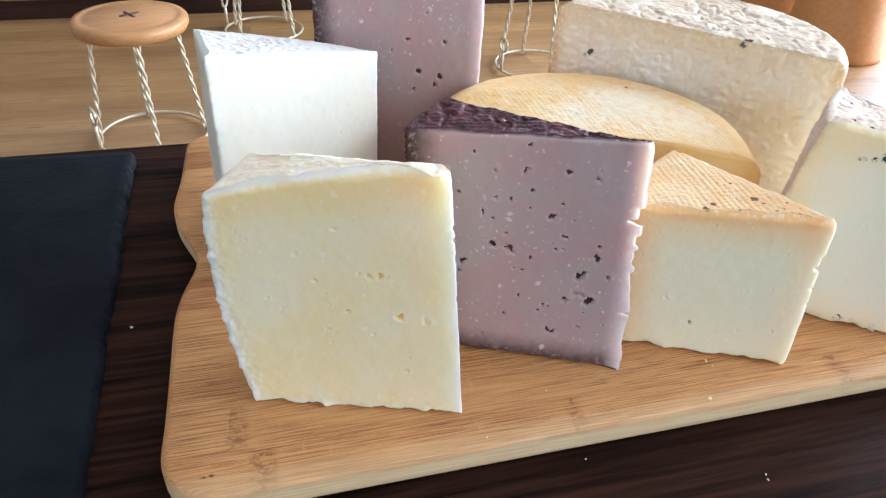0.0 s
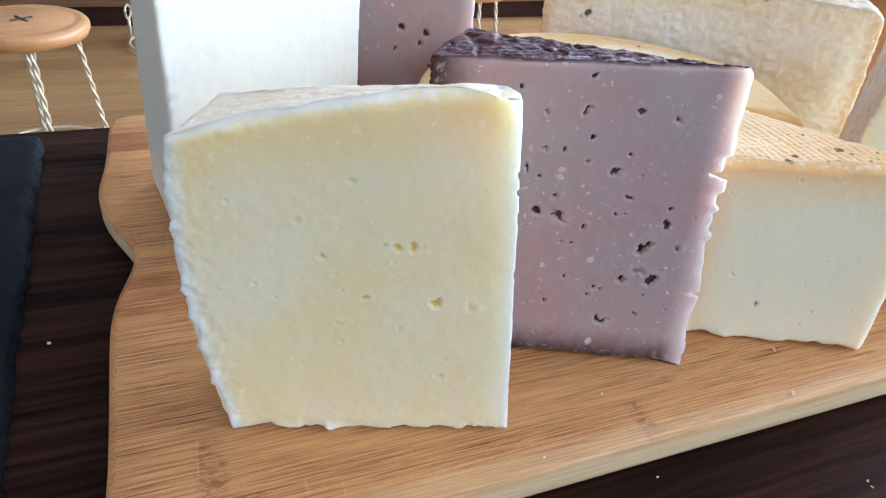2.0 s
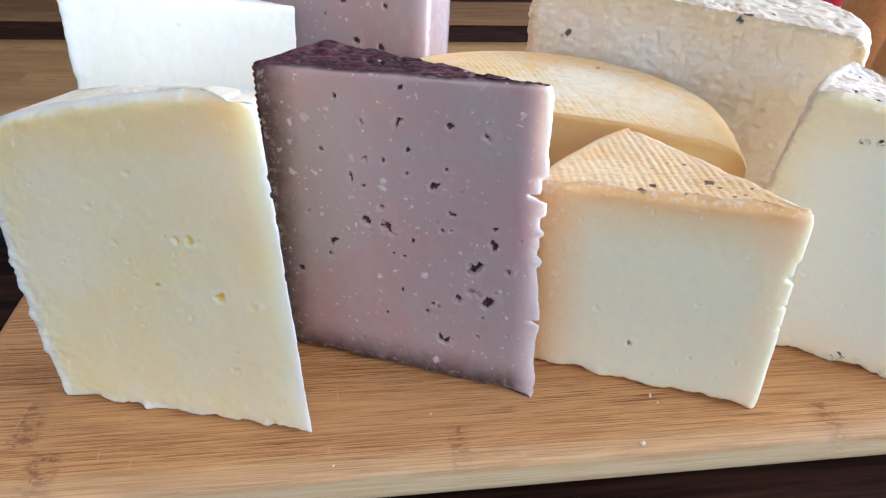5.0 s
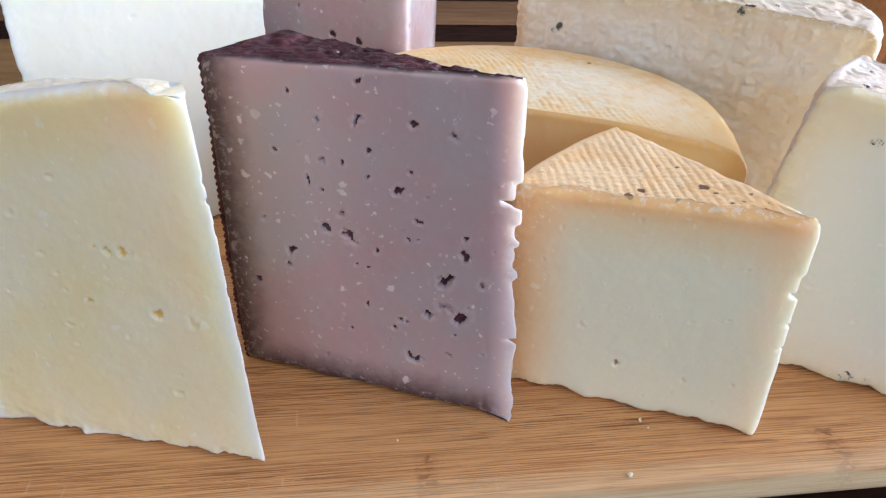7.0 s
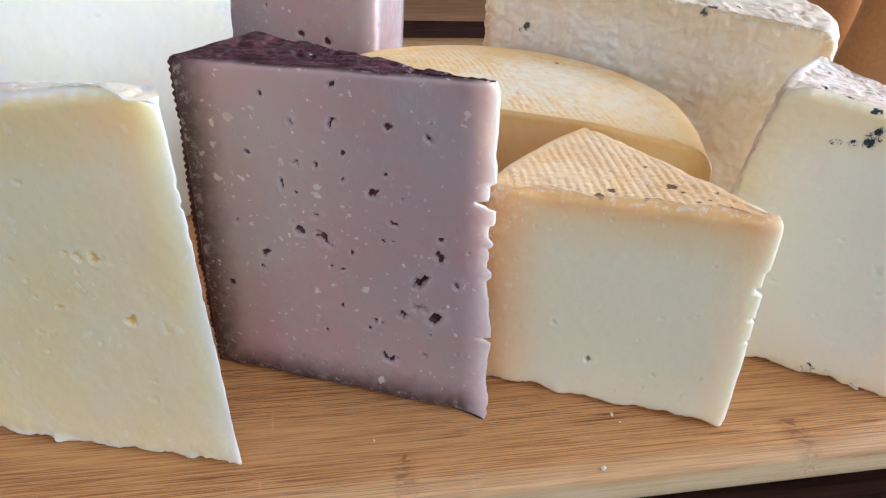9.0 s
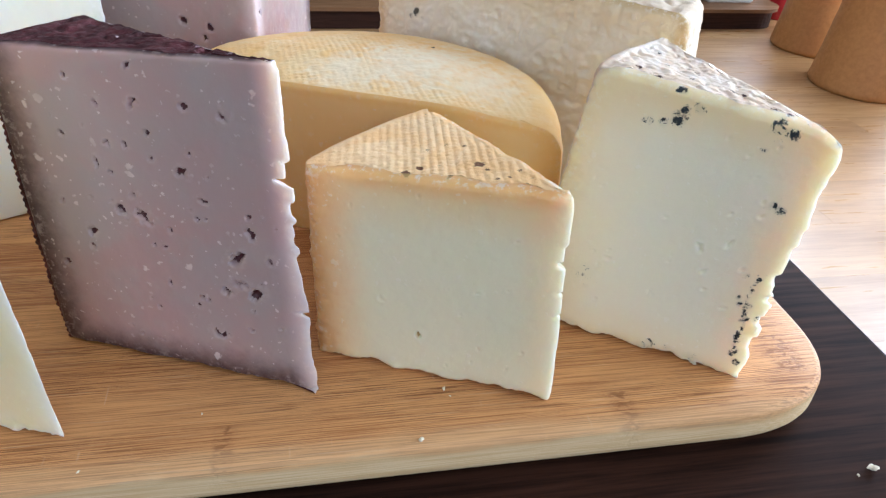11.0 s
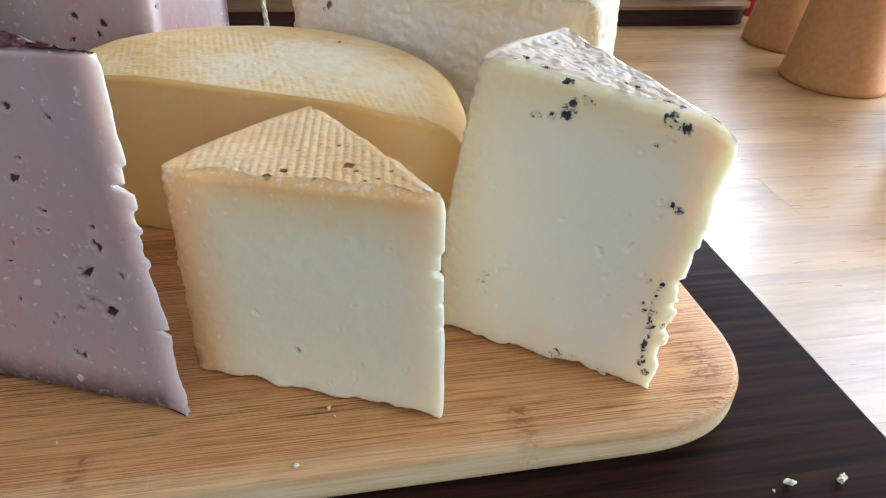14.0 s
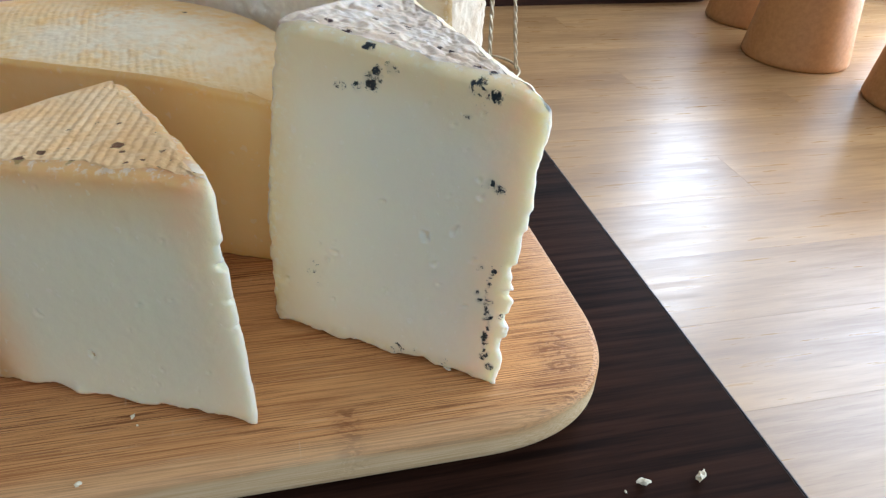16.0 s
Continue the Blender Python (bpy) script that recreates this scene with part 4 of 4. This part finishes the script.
wedge("cheese_wedge", "blue-veined ivory cheese wedge with a mouldy beige rind",
      [(0.1625, 0.3083), (0.2428, 0.2893), (0.196, 0.357)], [(0.1715, 0.3088, 0.1060), (0.2490, 0.2904, 0.0970), (0.1985, 0.3640, 0.1010)], 0.04,
      M["e_paste"], M["e_rind"], 53, soft=50, step=0.00055, round_high=0.0028, round_low=0.0015, heel=(0.0035, 0.010), bow=0.0032, tip=(0.006, 0.014), ragged=0.0022, wave=0.0009, marks=[(a * 0.99 - 0.5 - 0.0515 * z, z, r * 1.4, w * 0.8) for a, z, r, w in E_MARKS], pit_tint=0.0, tiny=24, pits=[(49.8, 49.4, 1.5, 0.9), (58.1, 53.5, 1.4, 0.8), (53.6, 41.1, 1.3, 0.5), (36, 58, 0.8, 0.5), (64, 66, 0.8, 0.5)],
      notches=[(50, 9, 1.4), (42, 5, 1.6), (36, 1.6, 2.0), (27, 2.5, 1.2), (17, 4, 0.8)], wrinkle=0.0005, crust=0.0010,
      top_marks=[(0.199, 0.303, 1.6, 0.7), (0.1934, 0.300, 1.6, 0.5), (0.1914, 0.3084, 2.0, 0.55), (0.1855, 0.3145, 1.6, 0.5), (0.1963, 0.326, 2.0, 0.42), (0.1941, 0.340, 2.2, 0.4), (0.2031, 0.3148, 1.3, 0.6), (0.2059, 0.323, 1.6, 0.45),
                 (0.2117, 0.3154, 1.5, 0.5), (0.2165, 0.3135, 1.8, 0.7), (0.2195, 0.3105, 1.4, 0.75), (0.2137, 0.3034, 2.0, 0.36), (0.2273, 0.3013, 1.8, 0.55), (0.231, 0.298, 1.8, 0.6), (0.229, 0.2955, 1.8, 0.6), (0.2365, 0.296, 1.6, 0.5)], rind_label="wrinkled mouldy rind")

# white wedge whose point looks at the front
wedge("cheese_wedge", "smooth white cheese wedge with a thin white rind",
      [(-0.140, 0.362), (-0.1022, 0.2905), (-0.0405, 0.366)], [(-0.138, 0.3620, 0.1045), (-0.1022, 0.2900, 0.1190), (-0.0390, 0.3665, 0.0985)], 0.12,
      M["f_paste"], M["f_rind"], 67, soft=4, round_high=0.003, round_low=0.002, wave=0.0007, ragged=0.0006, pits=[(123, 97, 1.0, 0.5), (150, 60, 0.8, 0.4)], rind_label="thin white rind")

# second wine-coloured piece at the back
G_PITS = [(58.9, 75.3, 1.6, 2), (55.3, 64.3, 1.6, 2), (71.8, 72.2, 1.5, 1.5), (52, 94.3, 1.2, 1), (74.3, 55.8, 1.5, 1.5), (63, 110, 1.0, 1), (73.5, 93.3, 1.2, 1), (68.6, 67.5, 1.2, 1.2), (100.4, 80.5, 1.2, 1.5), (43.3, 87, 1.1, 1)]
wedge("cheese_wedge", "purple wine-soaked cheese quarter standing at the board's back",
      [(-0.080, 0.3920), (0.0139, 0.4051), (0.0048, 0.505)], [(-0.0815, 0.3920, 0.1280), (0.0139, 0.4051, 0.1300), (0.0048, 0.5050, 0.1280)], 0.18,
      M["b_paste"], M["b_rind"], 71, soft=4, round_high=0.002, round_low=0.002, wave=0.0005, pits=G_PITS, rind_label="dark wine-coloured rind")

# large half wheel at the back
shape, kinds = half_wheel((0.0595, 0.4667), (0.2115, 0.3905), barrel(0.0845, 0.103, 0.006, 0.005, 0.0015))
cheese("half_cheese_wheel", "large cream half wheel of cheese with a mouldy beige rind", shape(0.5), shape(0.5), kinds, lambda p: np.full(len(p), 0.1030), M["h_paste"], M["h_rind"], 83, shape=shape,
       wave=0.0012, crack=0.0036, wrinkle=0.0013, marks=[(26, 76.2, 2.4, 0.85), (22, 73, 1.8, 0.6), (30, 74, 1.5, 0.5), (115.5, 100.5, 2.4, 0.6)],
       top_marks=[(0.1646, 0.4185, 2.8, 0.7), (0.150, 0.432, 3.0, 0.5), (0.178, 0.425, 2.5, 0.45), (0.120, 0.448, 2.5, 0.4)], rings=60, rind_label="beige rind with dark mould")


# ---- crumbs ----
def crumb(x, y, z, size, seed):
    bm = bmesh.new()
    bmesh.ops.create_icosphere(bm, subdivisions=2, radius=1)
    for v in bm.verts:
        v.co *= 0.9 + 0.8 * noise.noise(v.co * 1.5 + Vector((seed, 0, 0)))
        v.co = Vector((v.co.x * size * 1.3, v.co.y * size * 0.8, v.co.z * size * 0.7))
    low = min(v.co.z for v in bm.verts)
    for v in bm.verts:
        v.co.z -= low
    ob = part("cheese_crumb", bm, M["crumb"])
    ob.matrix_world = pose(x, y, z, 0, 0, seed * 47)
    tagged(ob, "tiny ivory crumb of cheese lying loose", "crumb", "crumbs round the board")


for k, (x, y, z, size) in enumerate([(0.1330, 0.2352, 0, 0.0008), (0.1360, 0.2598, 0, 0.0007), (0.1387, 0.2570, 0, 0.0004), (0.2891, 0.2730, TABLE_Z, 0.0016), (0.3073, 0.2780, TABLE_Z, 0.0018), (0.2834, 0.2694, TABLE_Z, 0.0005),
                                     (0.2250, 0.2950, 0, 0.0012), (0.0790, 0.2085, TABLE_Z, 0.0004), (0.1567, 0.2111, TABLE_Z, 0.0005), (0.1570, 0.2085, TABLE_Z, 0.0004),
                                     (-0.1500, 0.2600, TABLE_Z, 0.0007), (-0.1307, 0.1743, TABLE_Z, 0.0006), (0.0350, 0.2000, 0, 0.0004), (0.0600, 0.2300, 0, 0.0004)]):
    crumb(x, y, z, size, k + 1)


# ---- stools on the floor ----
def wire_stool(m):
    """A stool like a bottle's wire cage: a turned wooden seat on four twisted wire legs with a ring and its eye."""
    root = empty("wire_stool", "low stool with turned wooden seat on twisted brass wire legs", "stool", m, "wire cage stools")
    high, r_seat, r_foot = 0.303, 0.124, 0.122
    seat = part("seat", lathe([(0.098, high - 0.034), (0.118, high - 0.030), (r_seat, high - 0.018), (r_seat, high - 0.008), (0.120, high - 0.003), (0.106, high), (0.100, high - 0.003), (0.094, high), (0.002, high + 0.001)], 64), M["seat"], root, smooth=True)
    bm = bmesh.new()
    for turn in (0.4, 0.4 + math.pi / 2):
        tube([(-0.022 * math.cos(turn), -0.022 * math.sin(turn), high + 0.001), (0.022 * math.cos(turn), 0.022 * math.sin(turn), high + 0.001)], 0.003, 6, bm)
    part("burnt_mark", bm, M["burnt"], seat, "dark burnt cross")
    for k in range(4):
        turn = math.pi / 2 * k
        bm = bmesh.new()
        for strand in (0, math.pi):
            line = []
            for s in np.linspace(0, 1, 60):
                r = r_foot + (0.092 - r_foot) * s
                twist = strand + s * 26
                side = 0.0030 * math.cos(twist)
                line.append(((r + 0.0030 * math.sin(twist)) * math.cos(turn) - side * math.sin(turn), (r + 0.0030 * math.sin(twist)) * math.sin(turn) + side * math.cos(turn), 0.004 + s * (high - 0.038)))
            tube(line, 0.0036, 6, bm)
        part("leg", bm, M["wire"], root, smooth=True)
    part("ring", tube([((r_foot + 0.004) * math.cos(t), (r_foot + 0.004) * math.sin(t), 0.012) for t in np.linspace(0, 2 * math.pi, 64, endpoint=False)], 0.004, 6, closed=True), M["wire"], root, smooth=True)
    eye = [((r_foot + 0.008) * math.cos(t0), (r_foot + 0.008) * math.sin(t0), z0) for t0, z0 in ((0.28, 0.014), (0.28, 0.05), (0.28, 0.075))]
    bm = tube(eye, 0.005, 6)
    tube([((r_foot + 0.008) * math.cos(0.28 + 0.15 * math.cos(t)), (r_foot + 0.008) * math.sin(0.28 + 0.15 * math.cos(t)), 0.094 + 0.02 * math.sin(t)) for t in np.linspace(0, 2 * math.pi, 24, endpoint=False)], 0.004, 6, bm, True)
    part("eye", bm, M["wire"], root, "twisted wire eye", smooth=True)
    return root


stool = wire_stool(pose(-0.8080, 1.5100, FLOOR_Z, 0, 0, 211))
copy_thing(stool, pose(0.128, 2.17, FLOOR_Z, 0, 0, 200))
copy_thing(stool, pose(-0.78, 2.30, FLOOR_Z, 0, 0, 160))


def cork_stool(m):
    root = empty("cork_stool", "stool shaped like a brown bottle cork standing on the floor", "stool", m, "cork stools")
    part("body", lathe([(0.165, 0.0), (0.170, 0.006), (0.1685, 0.02), (0.155, 0.12), (0.143, 0.23), (0.136, 0.33), (0.135, 0.362)], 64), M["cork"], root, smooth=True)
    part("cap", lathe([(0.133, 0.362), (0.160, 0.372), (0.178, 0.40), (0.178, 0.445), (0.165, 0.48), (0.13, 0.50), (0.01, 0.508)], 64), M["cork"], root, smooth=True)
    return root


cork = cork_stool(pose(1.158, 2.575, FLOOR_Z))
copy_thing(cork, pose(1.115, 2.985, FLOOR_Z, 0, 0, 50))
copy_thing(cork, pose(1.430, 2.225, FLOOR_Z, 0, 0, 120))


# ---- the platform along the back and what stands on it ----
STEP = 0.080


def platform(u0, u1, v0):
    """A low step with a dark riser and a brown deck; its free corner is rounded."""
    root = empty("platform", "low platform with dark riser and brown wooden deck", "platform", ROOM @ pose(0, 0, FLOOR_Z))

    def outline(inset):
        r = 0.10
        a, b, c = (u0, v0 + inset), (u1 - inset, v0 + inset), (u1 - inset, WALL_V - 0.003)
        bend = [(b[0] - r + r * math.sin(q), b[1] + r - r * math.cos(q)) for q in np.linspace(0, math.pi / 2, 10)]
        return [a, *bend, c, (u0, c[1])]

    for name, inset, z0, z1, material, label in (("riser", 0.012, 0.0, STEP - 0.014, M["dark_wood"], "dark stained riser"), ("deck", 0.0, STEP - 0.014, STEP, M["deck"], "brown wooden deck")):
        bm = bmesh.new()
        low = [bm.verts.new((u, v, z0)) for u, v in outline(inset)]
        high = [bm.verts.new((u, v, z1)) for u, v in outline(inset)]
        bm.faces.new(low[::-1])
        bm.faces.new(high)
        for k in range(len(low)):
            bm.faces.new((low[k], low[(k + 1) % len(low)], high[(k + 1) % len(low)], high[k]))
        part(name, bm, material, root, label)
    return root


platform(WALL_L + 0.003, 2.06, 2.64)


def storage_box(u, v, wide, deep, tall):
    root = empty("storage_box", "pale grey lidded box standing on the platform", "box", ROOM @ pose(u, v, FLOOR_Z + STEP))
    part("body", box(-wide / 2, wide / 2, -deep / 2, deep / 2, 0, tall - 0.03, 0.006), M["paper"], root)
    part("lid", box(-wide / 2 - 0.006, wide / 2 + 0.006, -deep / 2 - 0.006, deep / 2 + 0.006, tall - 0.03, tall, 0.006), M["paper"], root)
    return root


storage_box(1.86, 2.82, 0.20, 0.16, 0.20)
bin_body = empty("waste_bin", "red round bin beside the platform", "bin", ROOM @ pose(2.16, 2.83, FLOOR_Z))
part("body", lathe([(0.070, 0.0), (0.074, 0.004), (0.088, 0.26), (0.086, 0.262), (0.080, 0.255), (0.066, 0.012), (0.004, 0.010)], 40), M["red"], bin_body, smooth=True)
part("rim", tube([(0.088 * math.cos(q), 0.088 * math.sin(q), 0.262) for q in np.linspace(0, 2 * math.pi, 40, endpoint=False)], 0.004, 8, closed=True), M["red"], bin_body, smooth=True)


def low_sideboard(u0, u1):
    root = empty("low_sideboard", "low dark wooden sideboard along the back wall", "sideboard", ROOM @ pose((u0 + u1) / 2, WALL_V - 0.11, FLOOR_Z + STEP), "sideboards")
    half = (u1 - u0) / 2 - 0.004
    part("plinth", box(-half, half, -0.08, 0.09, 0, 0.10, 0.002), M["dark_wood"], root)
    part("body", box(-half, half, -0.06, 0.10, 0.10, 0.46, 0.003), M["dark_wood"], root)
    part("top", box(-half, half, -0.09, 0.10, 0.46, 0.49, 0.003), M["dark_wood"], root)
    for k in range(2):
        door = part("door", box(-half + 0.01 + k * half, k * half - 0.01, -0.075, -0.06, 0.12, 0.44, 0.002), M["dark_wood"], root)
        part("handle", box(-0.05 + (k - 0.5) * half, 0.05 + (k - 0.5) * half, -0.088, -0.075, 0.34, 0.355, 0.002), M["wire"], door)
    return root


for k in range(4):
    low_sideboard(-2.4 + k * 1.1, -1.3 + k * 1.1)


# ---- floor planks ----
def floor_planks():
    wide, long = 0.19, 1.29
    meshes = {}
    rows = int((WALL_V - WALL_F) / wide) + 1
    for row in range(rows):
        v0 = WALL_F + row * wide
        v1 = min(v0 + wide, WALL_V)
        u = WALL_L - (row * 0.43) % long
        while u < WALL_U:
            a, b = max(u, WALL_L), min(u + long, WALL_U)
            u += long
            if b - a < 0.02 or v1 - v0 < 0.02:
                continue
            key = (round(b - a, 3), round(v1 - v0, 3))
            if key not in meshes:
                w, d = key[0] / 2 - 0.0001, key[1] / 2 - 0.0001
                bm = box(-w, w, -d, d, -0.009, 0.0, 0.0001)
                bmesh.ops.recalc_face_normals(bm, faces=bm.faces)
                mesh = bpy.data.meshes.new("plank")
                bm.to_mesh(mesh)
                bm.free()
                mesh.materials.append(M["floor"])
                meshes[key] = mesh
            ob = new("plank", meshes[key])
            ob.parent = floor_base
            ob.location = ((a + b) / 2, (v0 + v1) / 2, FLOOR_Z)


floor_planks()
